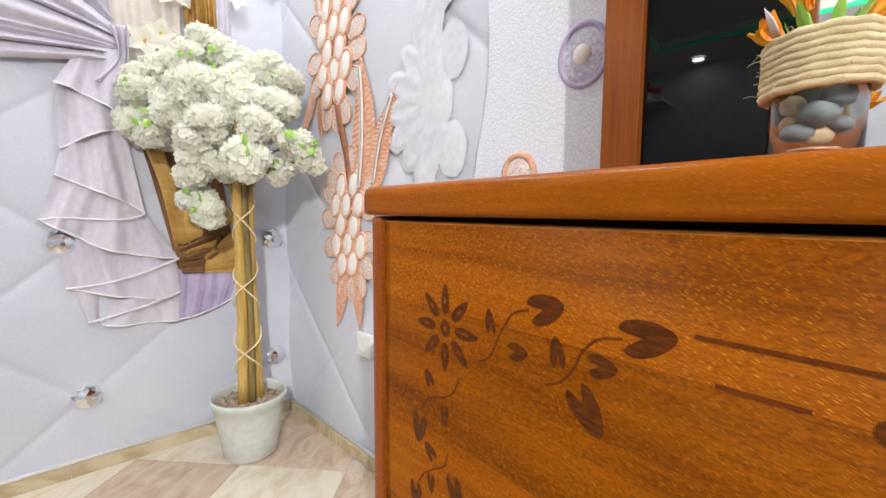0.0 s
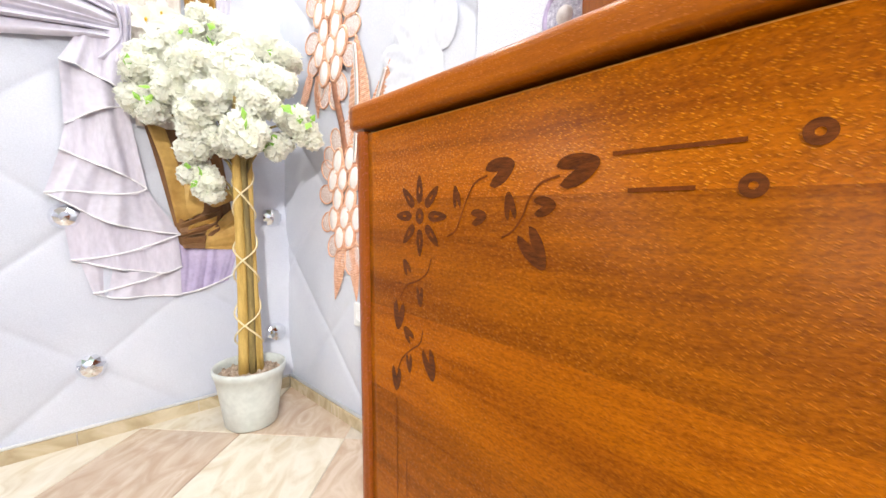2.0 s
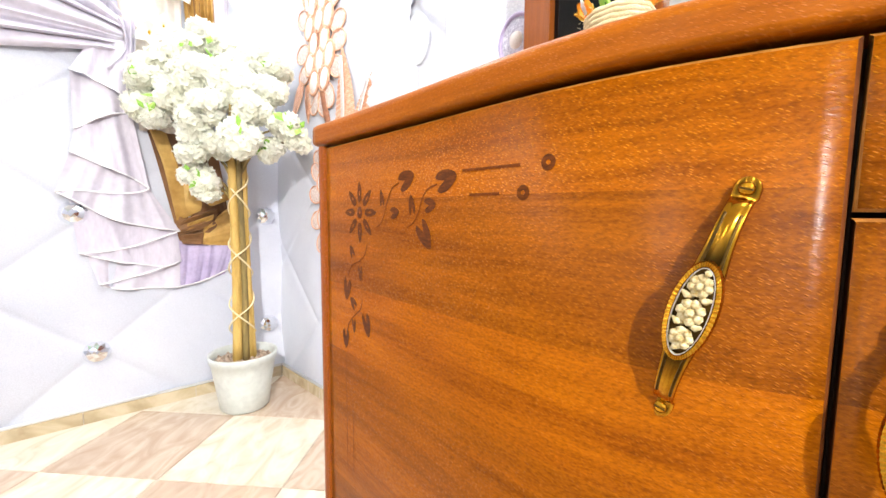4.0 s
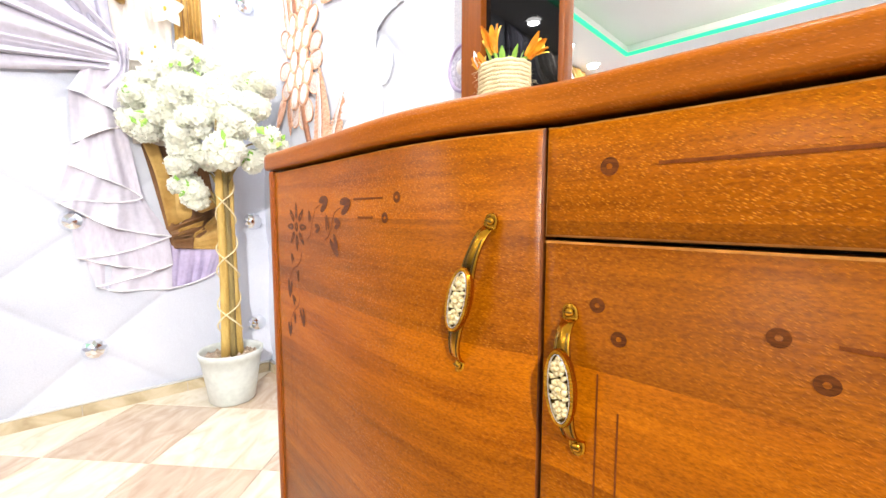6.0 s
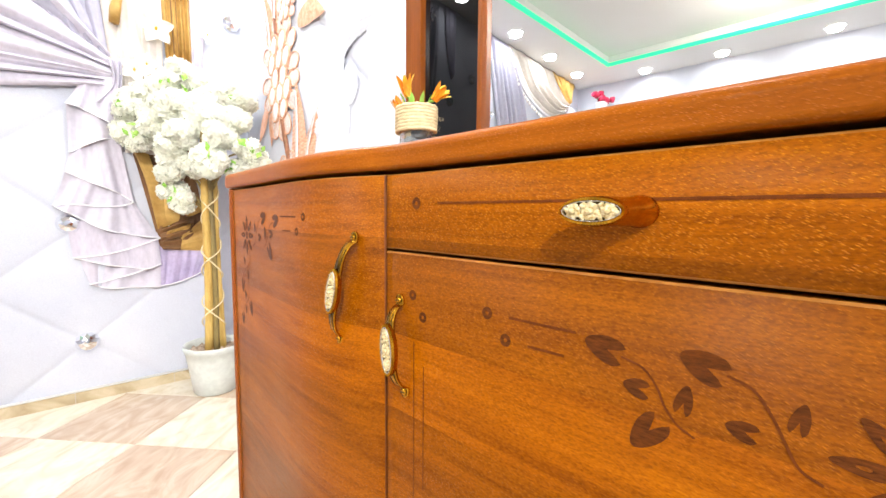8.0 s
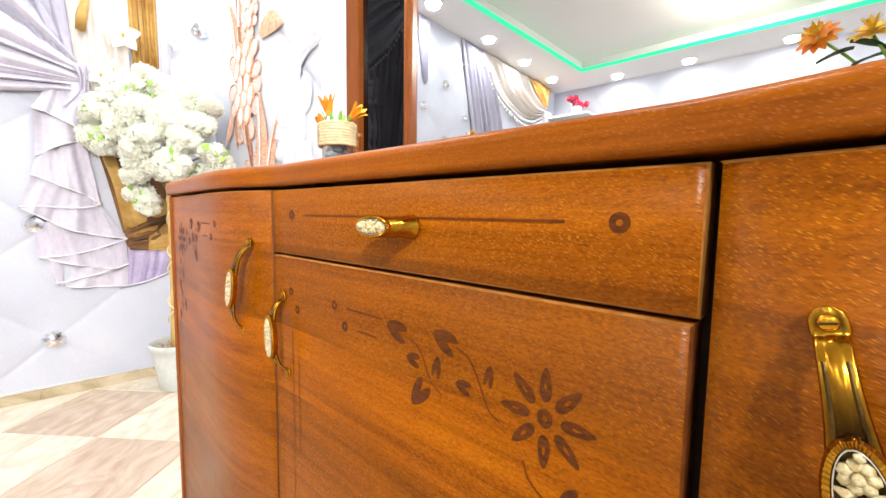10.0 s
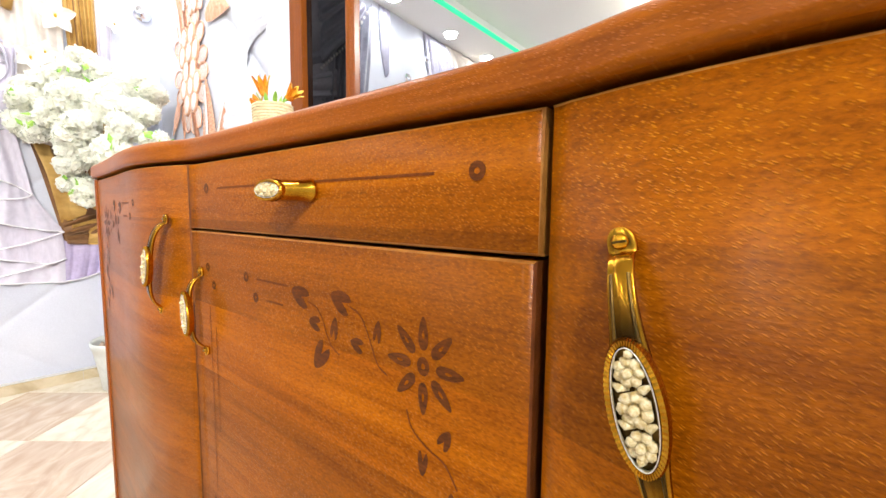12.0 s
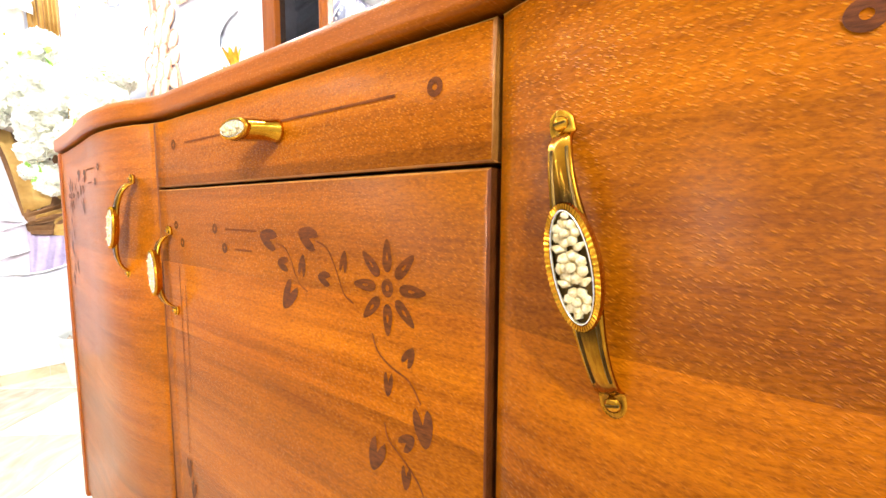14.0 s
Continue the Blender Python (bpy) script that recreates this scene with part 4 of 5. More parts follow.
# twigs that carry the blossom
for cx_, cy_, cz_, cr in CLUMPS:
    low = min(cz_ - 0.03, 1.02)
    part("twig", sweep(curve_pts([(TX, TY, low - 0.12), (TX + cx_ * 0.35, TY + cy_ * 0.35, low), (TX + cx_, TY + cy_, cz_)], 8), [0.007 - 0.0006 * i for i in range(8)], 6), STICK_DARK, tree, smooth=True)
part("twig", sweep([(TX - 0.02, TY - 0.02, 1.0), (TX - 0.044, TY - 0.10, 1.085), (TX - 0.046, TY - 0.107, 1.125)], [0.012, 0.010, 0.006], 8), STICK_DARK, tree, smooth=True)
# sprigs of leaves that show between the pompons
VIEW = Vector((-0.72, -0.69, 0.0))
for lx, lz in ((-0.235, 1.205), (-0.165, 1.165), (-0.10, 1.31), (-0.07, 1.335), (0.145, 1.10), (0.17, 1.035), (-0.118, 1.075), (-0.105, 0.925), (-0.06, 0.89), (0.02, 1.06), (0.075, 1.24), (-0.01, 1.275), (0.10, 0.985), (-0.19, 1.10)):
    near = min(CLUMPS, key=lambda q: abs(q[0] * 0.70 - q[1] * 0.72 - lx * 1.4) + abs(q[2] - lz))
    for k in range(3):
        c = Vector((TX + near[0] + (lx - near[0]) * 0.15, TY + near[1], 0.5 * (near[2] + lz))) + VIEW * near[3] * rng.uniform(0.75, 0.98) + Vector((rng.gauss(0, .016), rng.gauss(0, .016), rng.gauss(0, .016)))
        d = (VIEW + Vector((rng.gauss(0, .5), rng.gauss(0, .5), rng.gauss(0, .5) + 0.2))).normalized()
        t1 = Vector((rng.gauss(0, 1), rng.gauss(0, 1), rng.gauss(0, 1))).cross(d).normalized()
        t2 = d.cross(t1)
        L_, w_ = rng.uniform(0.026, 0.044), rng.uniform(0.008, 0.014)
        vs = [c - t1 * L_ * 0.5, c + t2 * w_ + d * 0.004, c + d * 0.008, c - t2 * w_ + d * 0.004, c + t1 * L_ * 0.6 + d * 0.006]
        part("leaf", (vs, [(0, 1, 2), (0, 2, 3), (1, 4, 2), (2, 4, 3)]), LEAF, tree)

# ---- the sideboard ----
TOP, UNDER, MID = 0.870, 0.8425, -0.43
KY = [0.345, 0.30, 0.217, 0.10, 0.0, -0.06, -0.11, -0.15, -0.186]
KX = [0.234, 0.232, 0.226, 0.216, 0.206, 0.204, 0.208, 0.216, 0.226]
FLAT = 0.229


def front(y):
    """The x of the wavy front at y; the far half mirrors the near one."""
    if y < MID:
        y = 2 * MID - y
    if y < -0.188:
        return FLAT
    k = np.interp(-y, [-a for a in KY], range(len(KY)))
    i = min(int(k), len(KY) - 2)
    f = k - i
    x = [KX[max(0, min(len(KX) - 1, j))] for j in (i - 1, i, i + 1, i + 2)]
    return 0.5 * ((2 * x[1]) + (x[2] - x[0]) * f + (2 * x[0] - 5 * x[1] + 4 * x[2] - x[3]) * f * f + (3 * x[1] - x[0] - 3 * x[2] + x[3]) * f ** 3)


def top_front(y):
    """The front edge of the worktop, a smoother wave a little proud of the doors."""
    acc = sum(front(y + d) * w for d, w in ((-0.03, 1), (-0.02, 2), (-0.01, 3), (0, 4), (0.01, 3), (0.02, 2), (0.03, 1)))
    return acc / 16 - 0.007


sb = thing("sideboard", (0.45, MID, FLOOR), "varnished reddish-brown wooden sideboard with a wavy front and dark floral inlay", "sideboard")
Y_L, Y_RR = 0.335, -1.195

# worktop with rounded front edge
ys = list(np.linspace(Y_L, Y_RR, 160))
edge_rows = [(0.004, UNDER), (0.0008, UNDER + 0.002), (0.0, UNDER + 0.005), (0.0, UNDER + 0.0056), (0.0, TOP - 0.0096), (0.0, TOP - 0.009), (0.0015, TOP - 0.004), (0.006, TOP - 0.0008), (0.012, TOP)]
vs, fs = [], []
BACK = 0.745
for i, y in enumerate(ys):
    end = min(y - Y_RR, Y_L - y)
    corner = 0.012 * (1 - min(1, end / 0.012)) ** 2
    for dx, z in edge_rows:
        yy = y + (dx if i == len(ys) - 1 else -dx if i == 0 else 0)
        vs.append((top_front(y) + dx + corner, yy, z))
    vs.append((BACK, y, TOP))
    vs.append((BACK, y, UNDER))
nr = len(edge_rows) + 2
for i in range(len(ys) - 1):
    for k in range(nr):
        a, b = i * nr + k, i * nr + (k + 1) % nr
        fs.append((a, a + nr, b + nr, b))
fs.append(tuple(range(nr)))
fs.append(tuple(reversed([(len(ys) - 1) * nr + k for k in range(nr)])))
wt = part("worktop", (vs, fs), WOOD_TOP, sb, smooth=True)
for poly in wt.data.polygons:
    if len(poly.vertices) > 4 or abs(poly.normal.z) > 0.98:
        poly.use_smooth = False


def front_panel(name, y0, y1, z0, z1, off=0.0, thick=0.02, steps=40, bevel=0.0016, material=WOOD_DOOR, edge=EDGE, side=EDGE_DARK):
    """A door or drawer front that follows the wave, with eased edges and end grain on its sides."""
    rows = list(np.linspace(y0, y1, steps))
    vs, fs, mats = [], [], []
    n = len(rows)
    for i, y in enumerate(rows):
        x = front(y) + off
        yy = y
        yi = y - bevel if i == 0 else y + bevel if i == n - 1 else y
        vs += [(x + thick, yy, z0), (x + bevel, yy, z0), (x, yi, z0 + bevel), (x, yi, z1 - bevel), (x + bevel, yy, z1), (x + thick, yy, z1)]
    for i in range(n - 1):
        for k in range(6):
            a, b = i * 6 + k, i * 6 + (k + 1) % 6
            fs.append((a, a + 6, b + 6, b))
            mats.append(0 if k == 2 else 1 if k in (1, 3) else 0)
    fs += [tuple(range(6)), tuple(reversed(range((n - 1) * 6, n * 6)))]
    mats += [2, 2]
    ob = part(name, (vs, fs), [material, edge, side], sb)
    ob.data.polygons.foreach_set("material_index", mats)
    for p in ob.data.polygons:
        p.use_smooth = abs(p.normal.z) < 0.3 and len(p.vertices) == 4
    return ob


Z_DOOR0, Z_DOOR1 = 0.135, 0.838
door_l = front_panel("door", 0.302, -0.1855, Z_DOOR0, Z_DOOR1)
door_r = front_panel("door", 2 * MID + 0.1855 + 0.003, 2 * MID - 0.302, Z_DOOR0, Z_DOOR1)
drawer = front_panel("drawer", -0.1872, -0.668, 0.7575, Z_DOOR1, steps=48, side=EDGE)
door_c = front_panel("door", -0.1872, -0.6655, Z_DOOR0, 0.7545, steps=48)
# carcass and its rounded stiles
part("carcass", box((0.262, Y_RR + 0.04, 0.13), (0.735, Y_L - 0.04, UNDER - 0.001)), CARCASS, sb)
for s in (1, -1):
    yo = Y_L - 0.016 if s > 0 else Y_RR + 0.016
    yi = yo - s * 0.0155
    lo, hi = sorted((yo, yi))
    part("side_panel", box((0.229, lo, 0.118), (0.74, hi, UNDER - 0.0005), 0.006), WOOD_SIDE, sb)
part("base_rail", box((0.27, Y_RR + 0.05, 0.06), (0.29, Y_L - 0.05, 0.131), 0.002), WOOD_SIDE, sb)
for fx in (0.30, 0.69):
    for fy in (Y_L - 0.09, Y_RR + 0.09):
        part("foot", lathe([(0.0, FLOOR), (0.022, FLOOR), (0.026, 0.02), (0.032, 0.09), (0.034, 0.1305)], (fx, fy, 0.0), 16), WOOD_SIDE, sb, smooth=True)


# inlay
PROUD = 0.0006


def inlay(name, outline, parent, hole=None, material=INLAY):
    """A thin dark veneer piece that lies on the front; outline in y, z."""
    bm = bmesh.new()
    o = [bm.verts.new((front(y) - PROUD, y, z)) for y, z in outline]
    if hole:
        h = [bm.verts.new((front(y) - PROUD, y, z)) for y, z in hole]
        n = len(o)
        for i in range(n):
            bm.faces.new((o[i], o[(i + 1) % n], h[(i + 1) % n], h[i]))
    else:
        cy_, cz_ = sum(p[0] for p in outline) / len(outline), sum(p[1] for p in outline) / len(outline)
        c = bm.verts.new((front(cy_) - PROUD, cy_, cz_))
        for i in range(len(o)):
            bm.faces.new((o[i], o[(i + 1) % len(o)], c))
    bmesh.ops.recalc_face_normals(bm, faces=bm.faces)
    bm.normal_update()
    if sum(f.normal.x for f in bm.faces) > 0:
        bmesh.ops.reverse_faces(bm, faces=bm.faces)
    return part(name, bm, material, parent)


def leaf_shape(c, turn, length, width, split=True):
    """A heart-like leaf with a slit towards its tip."""
    out, n = [], 26
    for i in range(n):
        a = 2 * math.pi * i / n
        x = math.cos(a)
        w = math.sin(a) * (1 - 0.30 * x) * (1 if x > -0.5 else 1.05)
        r = (x * length / 2, w * width / 2)
        if split and x < -0.55:
            r = (r[0] + (0.45 * length * max(0, 1 - abs(math.sin(a)) * 2.6)), r[1])
        out.append((c[0] + r[0] * math.cos(turn) - r[1] * math.sin(turn), c[1] + r[0] * math.sin(turn) + r[1] * math.cos(turn)))
    return out


def band(pts, w):
    p = curve_pts(pts, 26)
    t = np.gradient(p, axis=0)
    nrm = np.stack([-t[:, 1], t[:, 0]], 1) / np.hypot(t[:, 0], t[:, 1])[:, None]
    return [tuple(a) for a in p + nrm * w / 2] , [tuple(a) for a in p - nrm * w / 2]


def strip_inlay(name, pts, w, parent, to, material=INLAY_LINE):
    a, b = band(pts, w)
    vs = [(front(to(p)[0]) - PROUD, *to(p)) for pr in zip(a, b) for p in pr]
    fs = [(2 * i, 2 * i + 1, 2 * i + 3, 2 * i + 2) for i in range(len(a) - 1)]
    return part(name, (vs, fs), material, parent)


def oval(c, ru, rv, n=24):
    return [(c[0] + ru * math.cos(2 * math.pi * i / n), c[1] + rv * math.sin(2 * math.pi * i / n)) for i in range(n)]


def motif(parent, cy_, cz_, s):
    """A corner flower with a vine along the top and one down the side. s: -1 when the vine runs towards lower y."""
    def to(p):
        return cy_ + s * p[0], cz_ + p[1]

    for k in range(8):
        a = math.pi / 4 * k
        body = leaf_shape((0.0235 * math.cos(a), 0.0235 * math.sin(a)), a, 0.024, 0.0088, False)
        slit = [(p[0] * 0.25 + 0.0225 * math.cos(a) * 0.75, p[1] * 0.25 + 0.0225 * math.sin(a) * 0.75) for p in body]
        inlay("inlay_petal", [to(p) for p in body], parent, [to(p) for p in slit])
    inlay("inlay_heart", [to(p) for p in oval((0, 0), 0.0058, 0.0068)], parent, [to(p) for p in oval((0, 0), 0.0018, 0.0022)])
    for pts in ([(0.036, -0.016), (0.046, -0.011), (0.053, 0.002), (0.058, 0.012), (0.067, 0.025), (0.080, 0.030)],
                [(0.094, -0.014), (0.104, -0.009), (0.112, 0.001), (0.117, 0.012), (0.126, 0.022), (0.140, 0.026)],
                [(0.016, -0.036), (0.010, -0.049), (-0.004, -0.058), (-0.020, -0.064), (-0.031, -0.078)],
                [(0.004, -0.102), (0.000, -0.114), (-0.014, -0.124), (-0.028, -0.136), (-0.036, -0.150)]):
        strip_inlay("inlay_stem", pts, 0.0016, parent, to)
    for c, turn, ln, wd in (((0.0915, 0.0325), 0.35, 0.028, 0.019), ((0.047, 0.015), 1.75, 0.019, 0.0085), ((0.071, 0.0), 0.15, 0.017, 0.012),
                            ((0.1515, 0.029), 0.25, 0.030, 0.019), ((0.101, 0.0075), 1.75, 0.021, 0.010), ((0.129, 0.0075), 0.1, 0.018, 0.013), ((0.121, -0.020), -0.95, 0.032, 0.018),
                            ((-0.020, -0.047), 2.1, 0.017, 0.010), ((0.0, -0.071), -1.5, 0.020, 0.009), ((-0.033, -0.094), -1.7, 0.030, 0.017),
                            ((0.013, -0.130), -1.25, 0.030, 0.016), ((-0.018, -0.110), 2.4, 0.018, 0.012), ((-0.017, -0.137), -1.5, 0.020, 0.009), ((-0.038, -0.158), -1.6, 0.026, 0.015)):
        inlay("inlay_leaf", [to(p) for p in leaf_shape(c, turn, ln, wd)], parent)
    strip_inlay("inlay_line", [(0.173, 0.0355), (0.20, 0.0355), (0.233, 0.0355)], 0.0022, parent, to)
    strip_inlay("inlay_line", [(0.182, 0.0155), (0.20, 0.0155), (0.214, 0.0155)], 0.0022, parent, to)
    for c in ((0.256, 0.0355), (0.236, 0.0155)):
        inlay("inlay_ring", [to(p) for p in oval(c, 0.0055, 0.0055)], parent, [to(p) for p in oval(c, 0.0018, 0.0018)])
    strip_inlay("inlay_line", [(-0.038, -0.178), (-0.038, -0.26), (-0.038, -0.33)], 0.0014, parent, to)
    strip_inlay("inlay_line", [(-0.022, -0.235), (-0.022, -0.28), (-0.022, -0.33)], 0.0014, parent, to)


FZ_L, FZ_C = 0.7548, 0.674
motif(door_l, 0.2165, FZ_L, -1)
motif(door_r, 2 * MID - 0.2085, FZ_L, 1)
motif(door_c, -0.583, FZ_C, 1)


def same(p):
    return p


# lines, rings and the lower corner spray beside the middle door's handle
strip_inlay("inlay_line", [(-0.2305, 0.662), (-0.2305, 0.53), (-0.2305, 0.418)], 0.0014, door_c, same)
strip_inlay("inlay_line", [(-0.2455, 0.638), (-0.2455, 0.56), (-0.2455, 0.503)], 0.0014, door_c, same)
for c in ((-0.2285, 0.711), (-0.2440, 0.690)):
    inlay("inlay_ring", oval(c, 0.0054, 0.0054), door_c, oval(c, 0.0018, 0.0018))
for c, turn in (((-0.2275, 0.398), -1.6), ((-0.238, 0.372), -1.3)):
    inlay("inlay_leaf", leaf_shape(c, turn, 0.028, 0.013), door_c)
strip_inlay("inlay_stem", [(-0.229, 0.386), (-0.236, 0.355), (-0.232, 0.325)], 0.0016, door_c, same)
# drawer
strip_inlay("inlay_line", [(-0.264, 0.8065), (-0.42, 0.8065), (-0.592, 0.8065)], 0.0022, drawer, same)
for c in ((-0.2335, 0.8065), (-0.6255, 0.8065)):
    inlay("inlay_ring", oval(c, 0.0062, 0.0062), drawer, oval(c, 0.002, 0.002))


def oval_badge(h, m, fx, k=1.0):
    """The milled rim and cream openwork flowers of a pull, fx out of the front."""
    m = m @ Matrix.Translation((fx, 0, 0)) @ Matrix.Diagonal((1, k, k, 1))
    fx, ov_l, ov_w = 0.0, 0.0275, 0.0115

    def oval_rows(rows, seg=36, mill=0.0):
        vs, fs = [], []
        for k, x in rows:
            for i in range(seg):
                a = 2 * math.pi * i / seg
                kk = k + (mill if i % 2 and k > 0.86 else 0.0)
                vs.append(m @ Vector((fx - x - (0.0004 if mill and i % 2 else 0), ov_w * kk * math.cos(a), ov_l * (1 - (1 - kk) * ov_w / ov_l) * math.sin(a))))
        for j in range(len(rows) - 1):
            for i in range(seg):
                fs.append((j * seg + i, j * seg + (i + 1) % seg, (j + 1) * seg + (i + 1) % seg, (j + 1) * seg + i))
        return vs, fs

    v, f = oval_rows([(0.90, -0.003), (1.0, 0.0), (1.02, 0.003), (0.95, 0.005), (0.77, 0.005), (0.73, 0.004)], 130, 0.018)
    part("oval_rim", (v, f), BRASS, h, "milled brass oval rim")
    part("silver_edge", oval_rows([(0.735, 0.0035), (0.725, 0.0056), (0.685, 0.0056), (0.665, 0.0035)]), SILVER, h, smooth=True)
    v, f = oval_rows([(0.75, 0.0025), (0.01, 0.0025)])
    part("oval_ground", (v, f), BRASS_DARK, h, "dark ground behind the openwork")
    for zc, r in ((-0.0145, 0.0062), (0.0, 0.0072), (0.0145, 0.0062)):
        fil = []
        for k in range(7):
            a = 2 * math.pi * k / 7 + zc * 100
            d = 0.62 * r
            py, pz = d * math.cos(a) * 0.9, zc + d * math.sin(a)
            fil.append(sweep([m @ Vector((fx - 0.002, py, pz)), m @ Vector((fx - 0.0048, py * 1.02, pz)), m @ Vector((fx - 0.0058, py * 0.75, zc + d * 0.75 * math.sin(a)))], [r * 0.36, r * 0.43, r * 0.20], 7))
        fil.append(sweep([m @ Vector((fx - 0.003, 0, zc)), m @ Vector((fx - 0.0082, 0, zc)), m @ Vector((fx - 0.009, 0, zc))], [r * 0.34, r * 0.30, r * 0.1], 8))
        part("openwork_flower", merge(*fil), CREAM, h, "cream openwork flower", True)
    for z0, s in ((-0.0075, -1), (-0.0072, 1), (0.0072, -1), (0.0076, 1), (-0.021, 0.3), (0.021, -0.3)):
        part("openwork_leaf", sweep([m @ Vector((fx - 0.0025, s * 0.002, z0)), m @ Vector((fx - 0.0058, s * 0.0045, z0 + 0.0008)), m @ Vector((fx - 0.0045, s * 0.0070, z0 + 0.002))], [0.0014, 0.0019, 0.0008], 6), CREAM, h, smooth=True)


# handles
def handle(at, length, turn, label):
    """A bowed antique brass pull with end plates, screws and a cream openwork oval. turn: degrees that it leans in the plane of the front."""
    m = Matrix.Translation(at) @ Matrix.Rotation(radians(turn), 4, "X")
    hl = length / 2

    span, deep = hl - 0.005, 0.0165 + 0.02 * (0.13 - length)

    def rise_at(z):
        return 0.0016 if abs(z) >= span else 0.0016 + deep * (1 - (abs(z) / span) ** 3.4) ** 0.6

    def width(t, z):
        if z > span:
            return 0.0064 * math.sqrt(max(0.02, 1 - max(0, (z - hl) / 0.0064) ** 2))
        return 0.0056 + 0.0042 * math.exp(-(t / 0.42) ** 2)

    zs = sorted({*np.linspace(-hl - 0.0035, hl + 0.0035, 61), *[sg * (hl + d) for sg in (-1, 1) for d in (0.0045, 0.0053, 0.0058, 0.0061, 0.0063)], *[sg * (span - d) for sg in (-1, 1) for d in (-0.0003, 0.0003, 0.001, 0.002, 0.0035)]})
    vs, fs, th = [], [], 0.0019
    for i, z in enumerate(zs):
        w, x = width(z / hl, abs(z)), -rise_at(z)
        for sd, dx in ((-1, 0), (-0.85, -th), (-0.62, -th * 0.55), (-0.4, -th * 1.25), (0.4, -th * 1.25), (0.62, -th * 0.55), (0.85, -th), (1, 0), (0.85, th), (-0.85, th)):
            vs.append(m @ Vector((x + dx, w * sd, z)))
    n10 = 10
    for i in range(len(zs) - 1):
        for k in range(n10):
            fs.append((i * n10 + k, i * n10 + (k + 1) % n10, (i + 1) * n10 + (k + 1) % n10, (i + 1) * n10 + k))
    fs += [tuple(range(n10)), tuple(reversed(range((len(zs) - 1) * n10, len(zs) * n10)))]
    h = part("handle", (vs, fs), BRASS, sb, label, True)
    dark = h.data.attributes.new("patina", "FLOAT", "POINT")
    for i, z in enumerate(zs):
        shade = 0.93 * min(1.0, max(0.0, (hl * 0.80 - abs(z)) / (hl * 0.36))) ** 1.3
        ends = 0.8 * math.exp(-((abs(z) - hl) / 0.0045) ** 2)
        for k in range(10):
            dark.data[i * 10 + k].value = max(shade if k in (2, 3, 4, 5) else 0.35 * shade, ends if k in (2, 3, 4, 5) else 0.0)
    for sd in (-1, 1):
        for z0, z1 in ((0.024, span - 0.008), (-span + 0.008, -0.024)):
            part("groove", sweep([m @ Vector((-rise_at(z) - th * 0.85, sd * 0.62 * width(z / hl, abs(z)), z)) for z in np.linspace(z0, z1, 12)], 0.0008, 6), BRASS_DARK, h)
    oval_badge(h, m, -(0.0016 + deep) - 0.001)
    for sd in (-1, 1):
        v, f = lathe([(0.0037, 0.0), (0.0036, 0.0014), (0.0022, 0.0022), (0.0, 0.0024)], (0, 0, 0), 14)
        mm = m @ pose(-0.0032, 0, sd * hl, 0, -90, 0)
        part("screw", ([mm @ Vector(p) for p in v], f), BRASS, h, smooth=True)
        part("screw_slot", box((-0.0062, -0.0029, sd * hl - 0.0005), (-0.0050, 0.0029, sd * hl + 0.0005), 0, m), BRASS_DARK, h)
    return h


def knob(at, label):
    """A brass knob: a flared neck that carries a level cream openwork oval."""
    m = Matrix.Translation(at) @ Matrix.Rotation(radians(90), 4, "X")
    rows = [(0.0, 0.0095, 0.0110, 0.020), (0.0015, 0.0108, 0.0125, 0.020), (0.0035, 0.0104, 0.0120, 0.0195), (0.008, 0.0092, 0.0125, 0.0165), (0.014, 0.0095, 0.0165, 0.0105), (0.020, 0.0097, 0.0200, 0.004), (0.0250, 0.0097, 0.0220, 0.0)]
    vs, fs, seg = [], [], 28
    for x, w, l, sh in rows:
        for i in range(seg):
            a = 2 * math.pi * i / seg
            vs.append(m @ Vector((-x, w * math.cos(a), l * math.sin(a) + sh)))
    for j in range(len(rows) - 1):
        for i in range(seg):
            fs.append((j * seg + i, j * seg + (i + 1) % seg, (j + 1) * seg + (i + 1) % seg, (j + 1) * seg + i))
    k = part("knob", (vs, fs), BRASS, sb, label, True)
    oval_badge(k, m, -0.0245, 0.80)
    return k


def on_front(y, z):
    return Vector((front(y), y, z))


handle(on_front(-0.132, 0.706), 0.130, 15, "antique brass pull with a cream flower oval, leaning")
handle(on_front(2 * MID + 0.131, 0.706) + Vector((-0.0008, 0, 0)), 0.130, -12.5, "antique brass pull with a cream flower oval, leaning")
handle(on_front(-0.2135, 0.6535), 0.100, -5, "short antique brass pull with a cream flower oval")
knob(on_front(MID, 0.7985), "antique brass knob with a level cream flower oval")

